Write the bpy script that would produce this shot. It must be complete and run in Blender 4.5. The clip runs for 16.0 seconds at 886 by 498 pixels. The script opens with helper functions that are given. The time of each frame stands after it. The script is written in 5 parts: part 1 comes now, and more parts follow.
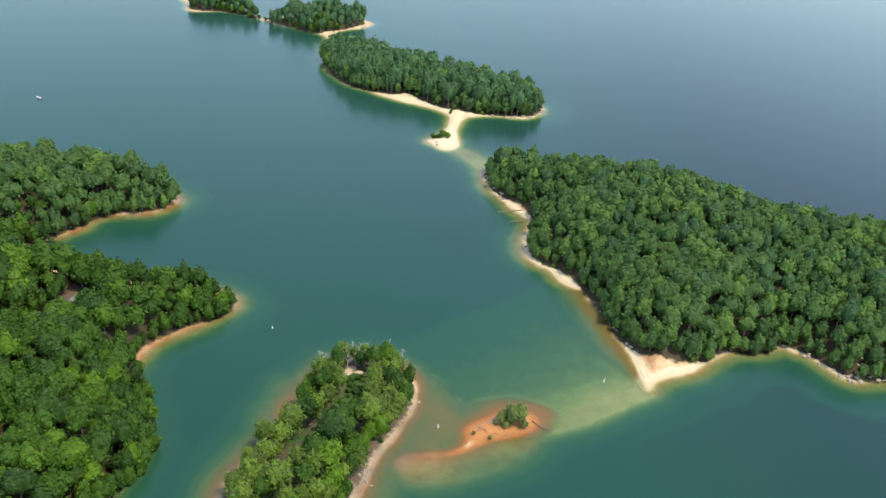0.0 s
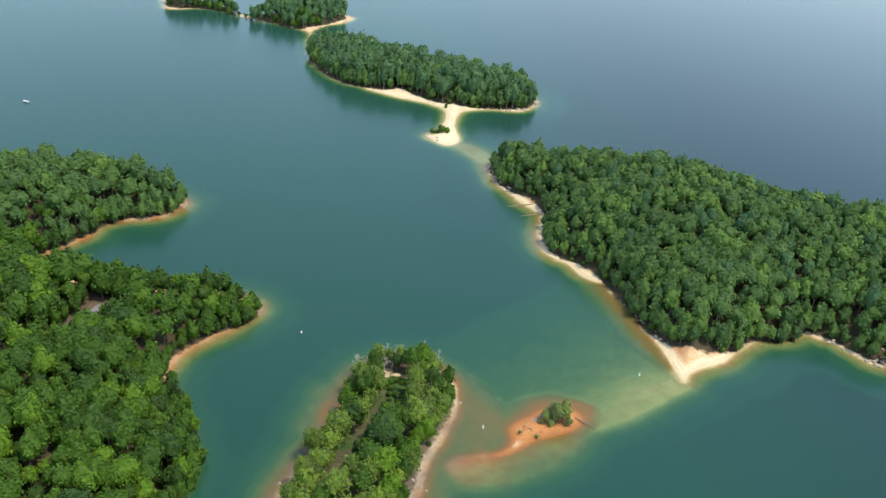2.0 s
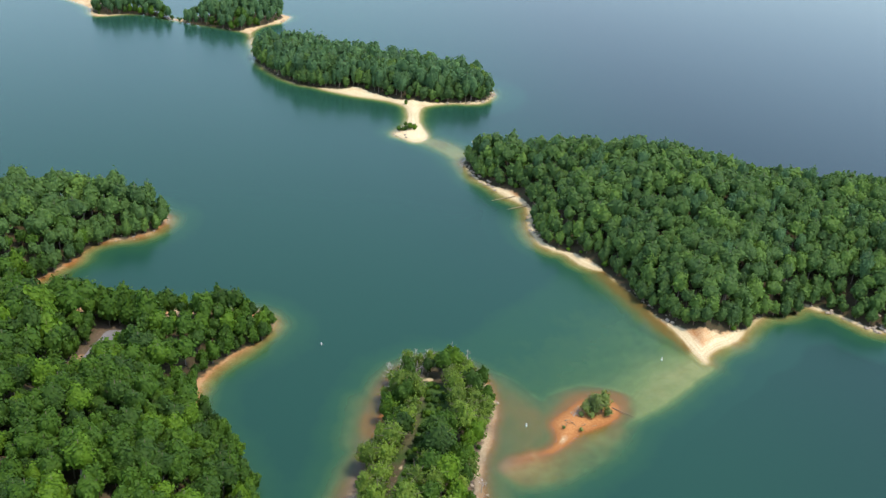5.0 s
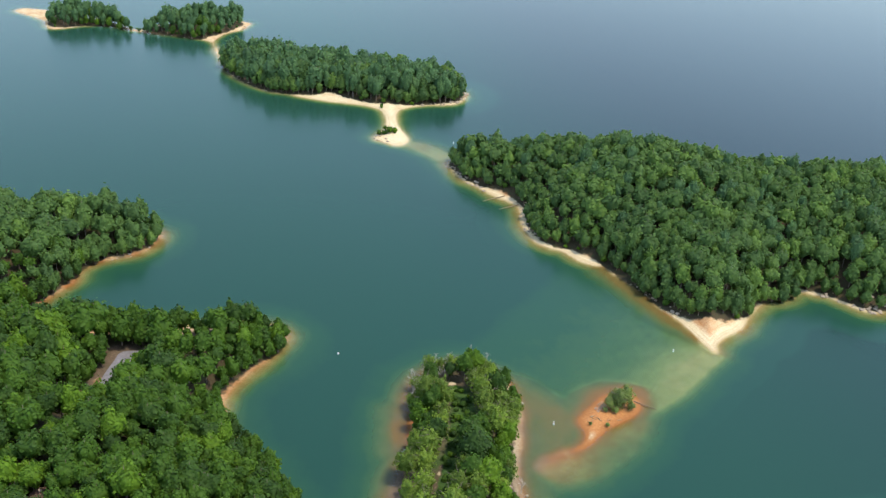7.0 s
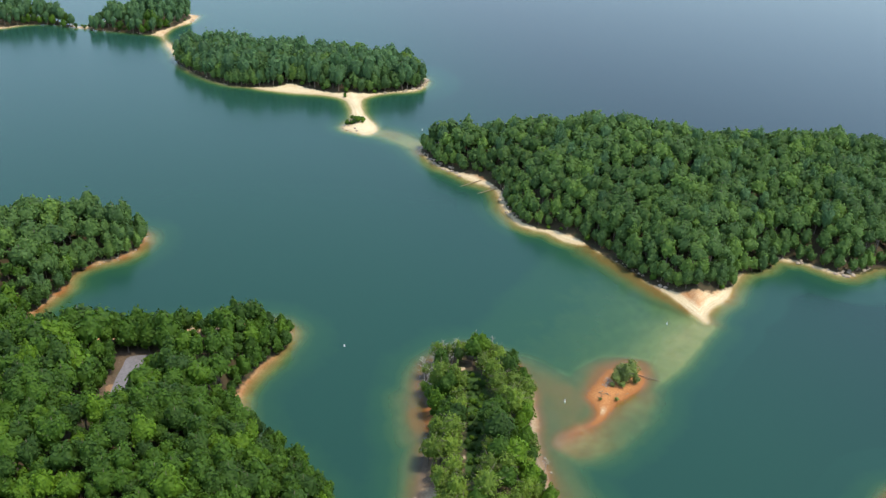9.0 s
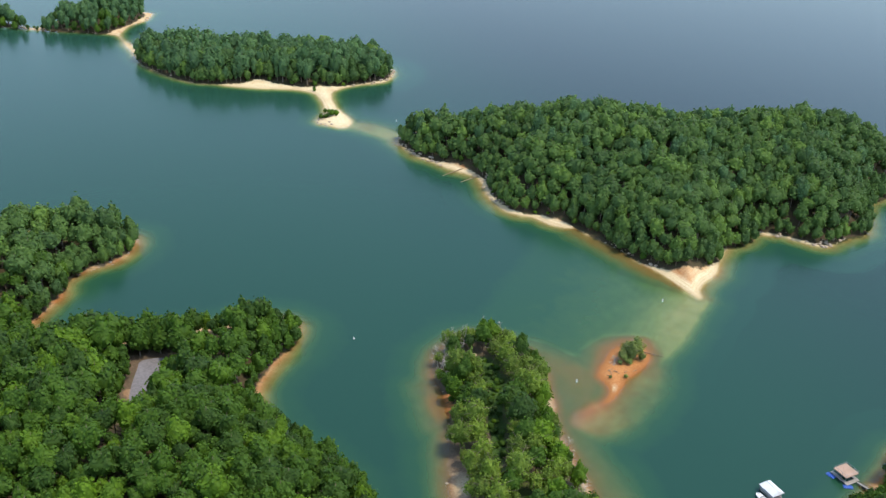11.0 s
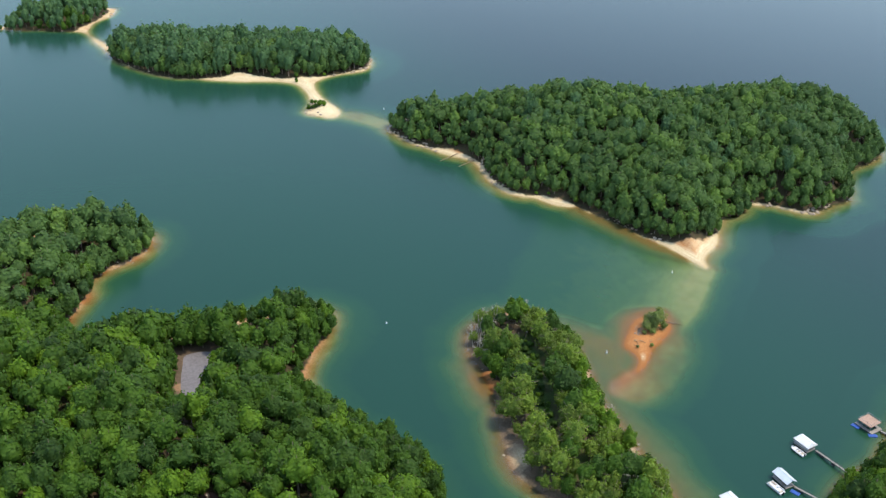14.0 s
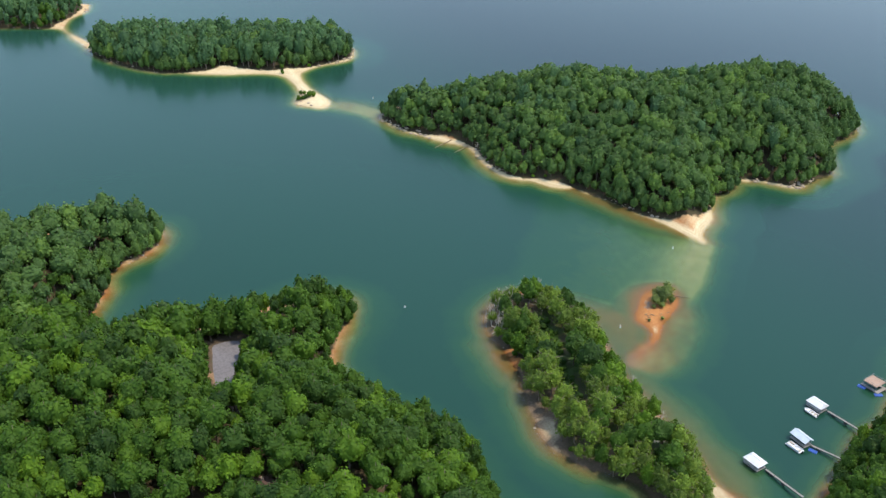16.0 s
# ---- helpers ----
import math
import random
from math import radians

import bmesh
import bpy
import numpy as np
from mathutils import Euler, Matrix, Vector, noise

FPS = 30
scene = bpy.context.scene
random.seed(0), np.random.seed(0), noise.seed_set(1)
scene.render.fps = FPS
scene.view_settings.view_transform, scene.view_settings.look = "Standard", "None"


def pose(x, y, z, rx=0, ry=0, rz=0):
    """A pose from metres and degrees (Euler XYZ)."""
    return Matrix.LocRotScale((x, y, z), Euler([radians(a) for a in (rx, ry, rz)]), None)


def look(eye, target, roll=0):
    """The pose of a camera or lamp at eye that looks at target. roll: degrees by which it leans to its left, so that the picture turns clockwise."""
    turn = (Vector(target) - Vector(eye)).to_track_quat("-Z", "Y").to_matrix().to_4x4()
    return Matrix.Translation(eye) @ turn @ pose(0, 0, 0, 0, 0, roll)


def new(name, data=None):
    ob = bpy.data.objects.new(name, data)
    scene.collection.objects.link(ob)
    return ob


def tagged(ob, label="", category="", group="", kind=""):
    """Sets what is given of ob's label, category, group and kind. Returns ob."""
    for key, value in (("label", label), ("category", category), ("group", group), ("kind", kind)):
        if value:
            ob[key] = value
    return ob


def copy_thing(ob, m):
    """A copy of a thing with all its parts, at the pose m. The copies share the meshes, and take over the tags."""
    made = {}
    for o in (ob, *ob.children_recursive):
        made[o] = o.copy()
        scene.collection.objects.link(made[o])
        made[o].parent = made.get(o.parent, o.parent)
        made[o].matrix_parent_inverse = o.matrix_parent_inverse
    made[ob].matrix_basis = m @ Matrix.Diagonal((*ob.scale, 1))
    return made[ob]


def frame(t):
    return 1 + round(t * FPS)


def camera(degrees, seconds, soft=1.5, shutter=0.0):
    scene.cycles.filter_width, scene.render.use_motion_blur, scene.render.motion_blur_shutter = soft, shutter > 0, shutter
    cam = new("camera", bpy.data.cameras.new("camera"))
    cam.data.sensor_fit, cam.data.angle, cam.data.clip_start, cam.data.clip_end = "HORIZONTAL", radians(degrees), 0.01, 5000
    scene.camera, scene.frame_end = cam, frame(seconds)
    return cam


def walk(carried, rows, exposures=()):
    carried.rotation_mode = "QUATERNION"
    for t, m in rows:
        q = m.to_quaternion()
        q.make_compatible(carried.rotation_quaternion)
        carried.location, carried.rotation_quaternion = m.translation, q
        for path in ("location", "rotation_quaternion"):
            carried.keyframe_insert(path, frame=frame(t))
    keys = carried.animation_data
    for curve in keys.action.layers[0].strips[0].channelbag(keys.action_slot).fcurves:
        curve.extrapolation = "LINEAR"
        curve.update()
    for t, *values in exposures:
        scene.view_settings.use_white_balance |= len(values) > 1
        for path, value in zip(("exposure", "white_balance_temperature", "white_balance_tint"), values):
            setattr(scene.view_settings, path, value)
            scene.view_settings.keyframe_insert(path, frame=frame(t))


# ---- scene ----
cam = camera(49.6, 16.0, soft=1.35)
PATH = [
    (0, (17.540, -2.665, 239.122), (17.584, -0.341, 237.958), 6.2),
    (0.5, (8.707, -1.308, 238.365), (8.779, 1.015, 237.201), 6.2),
    (1, (0.360, 0.099, 237.500), (0.467, 2.421, 236.335), 6.0),
    (1.5, (-8.198, 1.685, 236.835), (-8.061, 4.003, 235.665), 6.0),
    (2, (-16.639, 3.407, 236.127), (-16.471, 5.723, 234.954), 5.9),
    (2.5, (-24.924, 4.876, 235.582), (-24.716, 7.185, 234.406), 5.7),
    (3, (-33.549, 6.811, 234.910), (-33.289, 9.113, 233.731), 5.6),
    (3.5, (-41.776, 8.427, 234.563), (-41.466, 10.724, 233.385), 5.4),
    (4, (-50.131, 10.526, 233.745), (-49.781, 12.819, 232.570), 5.2),
    (6.5, (-90.847, 18.736, 233.381), (-90.299, 20.992, 232.213), 4.3),
    (7, (-98.335, 20.344, 233.832), (-97.748, 22.593, 232.667), 4.0),
    (7.5, (-106.235, 21.468, 234.246), (-105.603, 23.703, 233.076), 3.8),
    (8, (-113.633, 22.701, 235.352), (-112.954, 24.915, 234.169), 3.5),
    (8.5, (-121.602, 23.816, 236.097), (-120.878, 26.012, 234.906), 3.3),
    (9, (-129.519, 24.718, 236.915), (-128.753, 26.896, 235.717), 3.2),
    (11.5, (-166.981, 31.558, 239.195), (-166.033, 33.649, 237.975), 2.5),
    (12, (-174.169, 32.709, 239.633), (-173.200, 34.791, 238.411), 2.5),
    (12.5, (-181.158, 33.719, 240.400), (-180.163, 35.784, 239.173), 2.4),
    (13, (-188.958, 34.913, 241.173), (-187.932, 36.960, 239.940), 2.3),
    (13.5, (-196.491, 36.241, 241.875), (-195.438, 38.271, 240.635), 2.2),
    (14, (-204.010, 37.522, 243.201), (-202.929, 39.529, 241.953), 2.1),
    (14.5, (-211.774, 38.511, 244.019), (-210.662, 40.499, 242.766), 2.0),
    (15, (-219.157, 39.185, 244.735), (-218.017, 41.153, 243.474), 1.8),
    (15.5, (-226.730, 40.396, 245.562), (-225.567, 42.345, 244.295), 1.7),
    (16, (-234.677, 41.704, 246.484), (-233.492, 43.636, 245.210), 1.7),
]
walk(cam, [(t, look(eye, target, roll)) for t, eye, target, roll in PATH], exposures=[(0, 1.04, 7120, 10), (16, 0.88, 7120, 10)])


# ---- light ----
SUN_TURN, SUN_HEIGHT = 122.0, 66.0  # degrees: clockwise from +y, and above the horizon


def daylight():
    world = bpy.data.worlds.new("hazy_summer_sky")
    scene.world = world
    world.use_nodes = True
    nodes, links = world.node_tree.nodes, world.node_tree.links
    sky = nodes.new("ShaderNodeTexSky")
    sky.sky_type, sky.sun_disc = "NISHITA", False
    sky.sun_elevation, sky.sun_rotation = radians(SUN_HEIGHT), radians(SUN_TURN)
    sky.altitude, sky.air_density, sky.dust_density, sky.ozone_density = 300, 1.2, 1.0, 2.6
    links.new(sky.outputs["Color"], nodes["Background"].inputs["Color"])
    nodes["Background"].inputs["Strength"].default_value = 0.22
    data = bpy.data.lights.new("sun", "SUN")
    data.energy, data.angle, data.color = 1.9, radians(1.5), (1.0, 0.955, 0.88)
    a, e = radians(SUN_TURN), radians(SUN_HEIGHT)
    way = Vector((math.sin(a) * math.cos(e), math.cos(a) * math.cos(e), math.sin(e)))
    lamp = new("sun", data)
    lamp.matrix_world = look(way * 900, (0, 0, 0))


daylight()


# ---- materials ----
def material(name):
    m = bpy.data.materials.new(name)
    m.use_nodes = True
    m.node_tree.nodes.clear()
    return m, m.node_tree.nodes, m.node_tree.links


def shader_out(nodes, links, socket):
    links.new(socket, nodes.new("ShaderNodeOutputMaterial").inputs["Surface"])


def noise_node(nodes, links, scale, detail=4.0, rough=0.55, vector=None, stretch=None):
    n = nodes.new("ShaderNodeTexNoise")
    n.inputs["Scale"].default_value, n.inputs["Detail"].default_value, n.inputs["Roughness"].default_value = scale, detail, rough
    if vector is None:
        vector = nodes.new("ShaderNodeNewGeometry").outputs["Position"]
    if stretch:
        mp = nodes.new("ShaderNodeMapping")
        mp.inputs["Scale"].default_value = stretch
        links.new(vector, mp.inputs["Vector"])
        vector = mp.outputs["Vector"]
    links.new(vector, n.inputs["Vector"])
    return n.outputs["Fac"]


def ramp(nodes, links, fac, stops):
    r = nodes.new("ShaderNodeValToRGB")
    while len(r.color_ramp.elements) < len(stops):
        r.color_ramp.elements.new(0.5)
    for el, (at, col) in zip(r.color_ramp.elements, stops):
        el.position = at
        el.color = (*col, 1) if len(col) == 3 else col
    links.new(fac, r.inputs["Fac"])
    return r.outputs["Color"]


def mixed(nodes, links, fac, a, b, mode="MIX"):
    n = nodes.new("ShaderNodeMix")
    n.data_type, n.blend_type = "RGBA", mode
    for key, value in ((0, fac), (6, a), (7, b)):
        if isinstance(value, (int, float)):
            n.inputs[key].default_value = value
        elif isinstance(value, tuple):
            n.inputs[key].default_value = (*value, 1)
        else:
            links.new(value, n.inputs[key])
    return n.outputs[2]


def math_node(nodes, links, op, a, b=0.0, clamp=False):
    n = nodes.new("ShaderNodeMath")
    n.operation, n.use_clamp = op, clamp
    for key, value in ((0, a), (1, b)):
        if isinstance(value, (int, float)):
            n.inputs[key].default_value = value
        else:
            links.new(value, n.inputs[key])
    return n.outputs[0]


def spread(nodes, links, value, low, high):
    n = nodes.new("ShaderNodeMapRange")
    n.inputs["From Min"].default_value, n.inputs["From Max"].default_value = low, high
    links.new(value, n.inputs["Value"])
    return n.outputs["Result"]


def attribute(nodes, name):
    n = nodes.new("ShaderNodeAttribute")
    n.attribute_name = name
    return n.outputs["Fac"]


def bumped(nodes, links, height, strength, distance):
    b = nodes.new("ShaderNodeBump")
    b.inputs["Strength"].default_value, b.inputs["Distance"].default_value = strength, distance
    links.new(height, b.inputs["Height"])
    return b.outputs["Normal"]


def principled(nodes, links, colour, rough=0.7, metal=0.0, normal=None, specular=0.5):
    p = nodes.new("ShaderNodeBsdfPrincipled")
    if isinstance(colour, tuple):
        p.inputs["Base Color"].default_value = (*colour, 1)
    else:
        links.new(colour, p.inputs["Base Color"])
    if isinstance(rough, (int, float)):
        p.inputs["Roughness"].default_value = rough
    else:
        links.new(rough, p.inputs["Roughness"])
    p.inputs["Metallic"].default_value, p.inputs["Specular IOR Level"].default_value = metal, specular
    if normal is not None:
        links.new(normal, p.inputs["Normal"])
    return p.outputs["BSDF"]


def ground_material():
    m, nodes, links = material("shore_soil")
    clay, wood, wet = attribute(nodes, "clay"), attribute(nodes, "wood"), attribute(nodes, "wet")
    patch = noise_node(nodes, links, 0.09, 5)
    grain = noise_node(nodes, links, 1.1, 6, 0.65)
    sand = ramp(nodes, links, grain, [(0.3, (0.49, 0.39, 0.225)), (0.55, (0.60, 0.49, 0.30)), (0.75, (0.69, 0.58, 0.38))])
    red = ramp(nodes, links, grain, [(0.3, (0.31, 0.120, 0.040)), (0.55, (0.40, 0.170, 0.055)), (0.75, (0.46, 0.235, 0.09))])
    strand = noise_node(nodes, links, 1.0, 3, 0.6, None, (0.06, 0.06, 7.0))  # drift lines along the beach
    sand = mixed(nodes, links, math_node(nodes, links, "MULTIPLY", spread(nodes, links, strand, 0.45, 0.62), 0.55), sand, mixed(nodes, links, 1.0, sand, (0.78, 0.70, 0.60), "MULTIPLY"))
    share = math_node(nodes, links, "ADD", clay, math_node(nodes, links, "MULTIPLY", math_node(nodes, links, "SUBTRACT", patch, 0.5), 0.9))
    soil = mixed(nodes, links, spread(nodes, links, share, 0.3, 0.75), sand, red)
    soil = mixed(nodes, links, math_node(nodes, links, "MULTIPLY", wet, math_node(nodes, links, "ADD", math_node(nodes, links, "MULTIPLY", clay, 0.6), 0.3)), soil, mixed(nodes, links, 1.0, soil, (0.62, 0.55, 0.48), "MULTIPLY"))
    litter = ramp(nodes, links, noise_node(nodes, links, 0.7, 6, 0.7), [(0.3, (0.028, 0.024, 0.012)), (0.52, (0.060, 0.042, 0.022)), (0.66, (0.030, 0.052, 0.014)), (0.8, (0.095, 0.062, 0.036))])
    edge = math_node(nodes, links, "ADD", wood, math_node(nodes, links, "MULTIPLY", math_node(nodes, links, "SUBTRACT", noise_node(nodes, links, 0.35, 4), 0.5), 0.9))
    colour = mixed(nodes, links, spread(nodes, links, edge, 0.35, 0.6), soil, litter)
    silt = ramp(nodes, links, grain, [(0.3, (0.105, 0.072, 0.046)), (0.55, (0.155, 0.108, 0.070)), (0.75, (0.215, 0.155, 0.102))])
    colour = mixed(nodes, links, attribute(nodes, "silt"), colour, silt)
    herbs = ramp(nodes, links, noise_node(nodes, links, 1.6, 6, 0.7), [(0.3, (0.024, 0.052, 0.012)), (0.55, (0.042, 0.085, 0.016)), (0.75, (0.075, 0.11, 0.03))])
    colour = mixed(nodes, links, spread(nodes, links, attribute(nodes, "grass"), 0.3, 0.7), colour, herbs)
    shader_out(nodes, links, principled(nodes, links, colour, 0.92, 0, bumped(nodes, links, grain, 0.5, 0.5), 0.2))
    return m


def water_material():
    """Turbid lake water: clear over the shallows, where the bed shows through, and green where it is deep."""
    m, nodes, links = material("lake_water")
    depth = attribute(nodes, "depth")
    cloud = noise_node(nodes, links, 0.05, 4, 0.6)
    depth = math_node(nodes, links, "MULTIPLY", depth, math_node(nodes, links, "ADD", math_node(nodes, links, "MULTIPLY", cloud, 0.7), 0.65))
    fleck = noise_node(nodes, links, 0.22, 5, 0.65, None, (1.0, 0.6, 1.0))
    depth = math_node(nodes, links, "MULTIPLY", depth, math_node(nodes, links, "ADD", math_node(nodes, links, "MULTIPLY", fleck, 0.5), 0.75))
    seen = math_node(nodes, links, "POWER", 0.46, depth)
    # the added eastern depth darkens the water colour, offsetting the bright sky reflection
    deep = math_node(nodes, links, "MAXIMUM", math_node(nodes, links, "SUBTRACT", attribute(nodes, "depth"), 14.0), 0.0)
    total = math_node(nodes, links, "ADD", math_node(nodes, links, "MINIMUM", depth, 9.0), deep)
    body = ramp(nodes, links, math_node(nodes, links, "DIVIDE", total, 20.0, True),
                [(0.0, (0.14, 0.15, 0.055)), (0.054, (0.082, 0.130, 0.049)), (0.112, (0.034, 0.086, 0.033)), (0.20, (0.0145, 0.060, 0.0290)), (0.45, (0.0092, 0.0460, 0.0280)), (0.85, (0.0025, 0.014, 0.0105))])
    broad = noise_node(nodes, links, 0.006, 3, 0.5, None, (1.0, 0.5, 1.0))
    body = mixed(nodes, links, spread(nodes, links, broad, 0.3, 0.7), body, mixed(nodes, links, 1.0, body, (0.88, 0.93, 0.97), "MULTIPLY"))
    ripple = noise_node(nodes, links, 0.55, 5, 0.6, None, (1.0, 0.7, 1.0))
    normal = bumped(nodes, links, ripple, 0.10, 0.25)
    diffuse = nodes.new("ShaderNodeBsdfDiffuse")
    links.new(body, diffuse.inputs["Color"])
    clear = nodes.new("ShaderNodeBsdfTransparent")
    hue = nodes.new("ShaderNodeCombineColor")
    for key, kept in (("Red", 0.74), ("Green", 0.97), ("Blue", 0.68)):
        links.new(math_node(nodes, links, "POWER", kept, depth), hue.inputs[key])
    links.new(hue.outputs["Color"], clear.inputs["Color"])
    under = nodes.new("ShaderNodeMixShader")
    links.new(seen, under.inputs[0])
    links.new(diffuse.outputs[0], under.inputs[1])
    links.new(clear.outputs[0], under.inputs[2])
    gloss = nodes.new("ShaderNodeBsdfGlossy")
    gloss.inputs["Roughness"].default_value = 0.20
    links.new(normal, gloss.inputs["Normal"])
    fresnel = nodes.new("ShaderNodeFresnel")
    fresnel.inputs["IOR"].default_value = 1.33
    links.new(normal, fresnel.inputs["Normal"])
    top = nodes.new("ShaderNodeMixShader")
    links.new(fresnel.outputs[0], top.inputs[0])
    links.new(under.outputs[0], top.inputs[1])
    links.new(gloss.outputs[0], top.inputs[2])
    shader_out(nodes, links, top.outputs[0])
    return m


def leaf_material(name, dark, mid, light, single):
    """Leaves; the tree's own tint comes from the object, or from the tint of each tree in a joined wood."""
    m, nodes, links = material(name)
    own = nodes.new("ShaderNodeObjectInfo").outputs["Random"] if single else attribute(nodes, "tint")
    island = nodes.new("ShaderNodeNewGeometry").outputs["Random Per Island"]
    base = ramp(nodes, links, own, [(0.0, dark), (0.45, mid), (0.74, mid), (1.0, light)])
    base = mixed(nodes, links, math_node(nodes, links, "MULTIPLY", island, 0.25), base, mixed(nodes, links, 1.0, base, (1.4, 1.3, 1.25), "MULTIPLY"))
    cluster = noise_node(nodes, links, 0.55, 3, 0.6)
    base = mixed(nodes, links, spread(nodes, links, cluster, 0.32, 0.68), mixed(nodes, links, 1.0, base, (0.72, 0.76, 0.84), "MULTIPLY"), mixed(nodes, links, 1.0, base, (1.16, 1.14, 1.0), "MULTIPLY"))
    p = principled(nodes, links, base, 0.65, 0, None, 0.18)
    t = nodes.new("ShaderNodeBsdfTranslucent")
    links.new(mixed(nodes, links, 1.0, base, (1.25, 1.3, 0.6), "MULTIPLY"), t.inputs["Color"])
    mix = nodes.new("ShaderNodeMixShader")
    mix.inputs[0].default_value = 0.33
    links.new(p, mix.inputs[1])
    links.new(t.outputs[0], mix.inputs[2])
    shader_out(nodes, links, mix.outputs[0])
    return m


def plain(name, a, b, scale, rough=0.7, metal=0.0, bump=0.2, specular=0.5, stretch=None):
    """A two-tone surface with grain."""
    m, nodes, links = material(name)
    own = nodes.new("ShaderNodeTexCoord").outputs["Object"]
    n = noise_node(nodes, links, scale, 6, 0.65, own, stretch)
    w = noise_node(nodes, links, scale * 0.12, 3, 0.5, own)
    c = mixed(nodes, links, spread(nodes, links, n, 0.3, 0.7), a, b)
    c = mixed(nodes, links, spread(nodes, links, w, 0.35, 0.75), c, mixed(nodes, links, 1.0, c, (0.8, 0.78, 0.75), "MULTIPLY"))
    shader_out(nodes, links, principled(nodes, links, c, rough, metal, bumped(nodes, links, n, bump, 0.03), specular))
    return m


SOIL, WATER = ground_material(), water_material()
GREEN = ((0.030, 0.066, 0.012), (0.051, 0.110, 0.011), (0.097, 0.182, 0.012))
# distance haze put into the leaf colour: bluer, paler green for far woods
HAZED = ((0.050, 0.100, 0.030), (0.072, 0.136, 0.034), (0.112, 0.195, 0.038))
# pine needles, also made bluer and lighter for haze
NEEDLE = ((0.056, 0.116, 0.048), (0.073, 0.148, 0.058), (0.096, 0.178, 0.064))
LEAF, LEAF_WOOD = leaf_material("broad_leaves", *GREEN, True), leaf_material("broad_leaves_of_a_wood", *GREEN, False)
HAZED_WOOD = leaf_material("hazed_leaves_of_a_wood", *HAZED, False)
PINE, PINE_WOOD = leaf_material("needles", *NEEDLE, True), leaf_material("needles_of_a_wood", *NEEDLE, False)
GREYED = ((0.100, 0.135, 0.044), (0.138, 0.182, 0.052), (0.180, 0.240, 0.058))
BUSH = leaf_material("bush_leaves", *GREYED, True)
OLIVE = ((0.092, 0.140, 0.024), (0.126, 0.192, 0.028), (0.164, 0.244, 0.032))
SCRUB, SCRUB_WOOD = leaf_material("scrub_needles", *OLIVE, True), leaf_material("scrub_needles_of_a_wood", *OLIVE, False)
BARK = plain("bark", (0.10, 0.075, 0.055), (0.20, 0.16, 0.125), 2.5, 0.9, 0, 0.8, 0.2, (1, 1, 0.2))
DRIFT = plain("bleached_wood", (0.36, 0.31, 0.25), (0.52, 0.47, 0.40), 2.0, 0.85, 0, 0.6, 0.2)
LOG_TAN = plain("waterlogged_wood", (0.20, 0.145, 0.085), (0.33, 0.25, 0.155), 2.0, 0.85, 0, 0.6, 0.2)
ROCK = plain("pale_rock", (0.25, 0.19, 0.135), (0.40, 0.32, 0.235), 0.9, 0.9, 0, 0.7, 0.3)
GRAVEL = plain("grey_gravel", (0.14, 0.132, 0.135), (0.225, 0.212, 0.215), 0.8, 0.9, 0, 0.4, 0.3)

# ---- the plan: shores, woods, shoals ----
MAIN = [(50, 595), (50.5, 583), (53, 567), (58, 558), (63, 549), (68, 538), (73, 531), (77.2, 523), (76, 511), (72, 497), (72, 483), (74, 473), (79, 467), (85, 463), (88, 457), (91, 450), (97, 444.6), (102, 442), (104, 433.5), (108, 423), (111.3, 411), (113, 399), (115.7, 390), (118.5, 382), (120, 372), (121, 361), (122.7, 355.5), (126.8, 361.5), (136, 368), (146, 373), (155, 382), (162, 389), (170.5, 394.5), (180, 396), (187.3, 398.7), (195.5, 404), (202, 400.3), (208, 397), (214, 387.5), (222, 378.5), (232, 380), (243, 382.8), (257, 384), (266, 391.8), (288, 413.5), (304, 418), (318, 420), (336, 428), (347, 446), (342, 475), (316, 507), (277, 532), (233, 548), (185, 567), (138, 580), (98, 593), (69, 606)]
SECOND = [(-91, 839), (-89, 815), (-80, 788), (-68, 766), (-55, 751), (-43, 746), (-31, 736.5), (-13.5, 726.5), (4, 719.5), (17, 712), (24.5, 701), (23.5, 680), (20.5, 664), (13, 653), (9.5, 643), (15.5, 635.5), (21.5, 629.5), (28, 631), (33, 641), (31.5, 661), (32, 680), (35, 696), (41, 705.5), (57, 713), (74.7, 714), (86, 717), (95, 728), (99.5, 740), (98, 755), (81, 772), (48, 785), (8, 799), (-28, 815), (-57, 834), (-78, 850)]
THIRD = [(-91, 828), (-95, 855), (-98, 877), (-104, 900), (-126, 912), (-149, 921), (-167, 932), (-188, 945), (-211, 950), (-237, 939), (-249, 959), (-261, 983), (-281, 1008), (-274, 1022), (-246, 1012), (-210, 989), (-181, 963), (-163, 943), (-147, 959), (-119, 979), (-88, 982), (-58, 972), (-62, 948), (-80, 925), (-92, 901), (-90.5, 876), (-83, 845)]
LONG = [(0, 361), (-14, 356), (-22.5, 347), (-27, 337), (-27.5, 327), (-30, 315.5), (-33, 306.5), (-37, 297), (-41.5, 287), (-44.7, 279), (-48, 271), (-48.8, 261), (-46.6, 255), (-45, 248.5), (-42.5, 244), (-38.7, 240.5), (-35, 235), (-32, 229), (-33, 220), (-34, 209), (-30, 197), (-18, 185), (-4, 189), (-4, 199), (-6, 208), (-7, 215), (-5.6, 222), (-3.5, 228), (-2, 235), (-0.5, 243), (0.5, 251), (1.8, 259), (3, 268), (4.6, 277), (7, 286), (9.6, 295.5), (14.4, 304.5), (17.2, 314), (19.8, 324), (20, 335), (18, 345), (11, 355)]
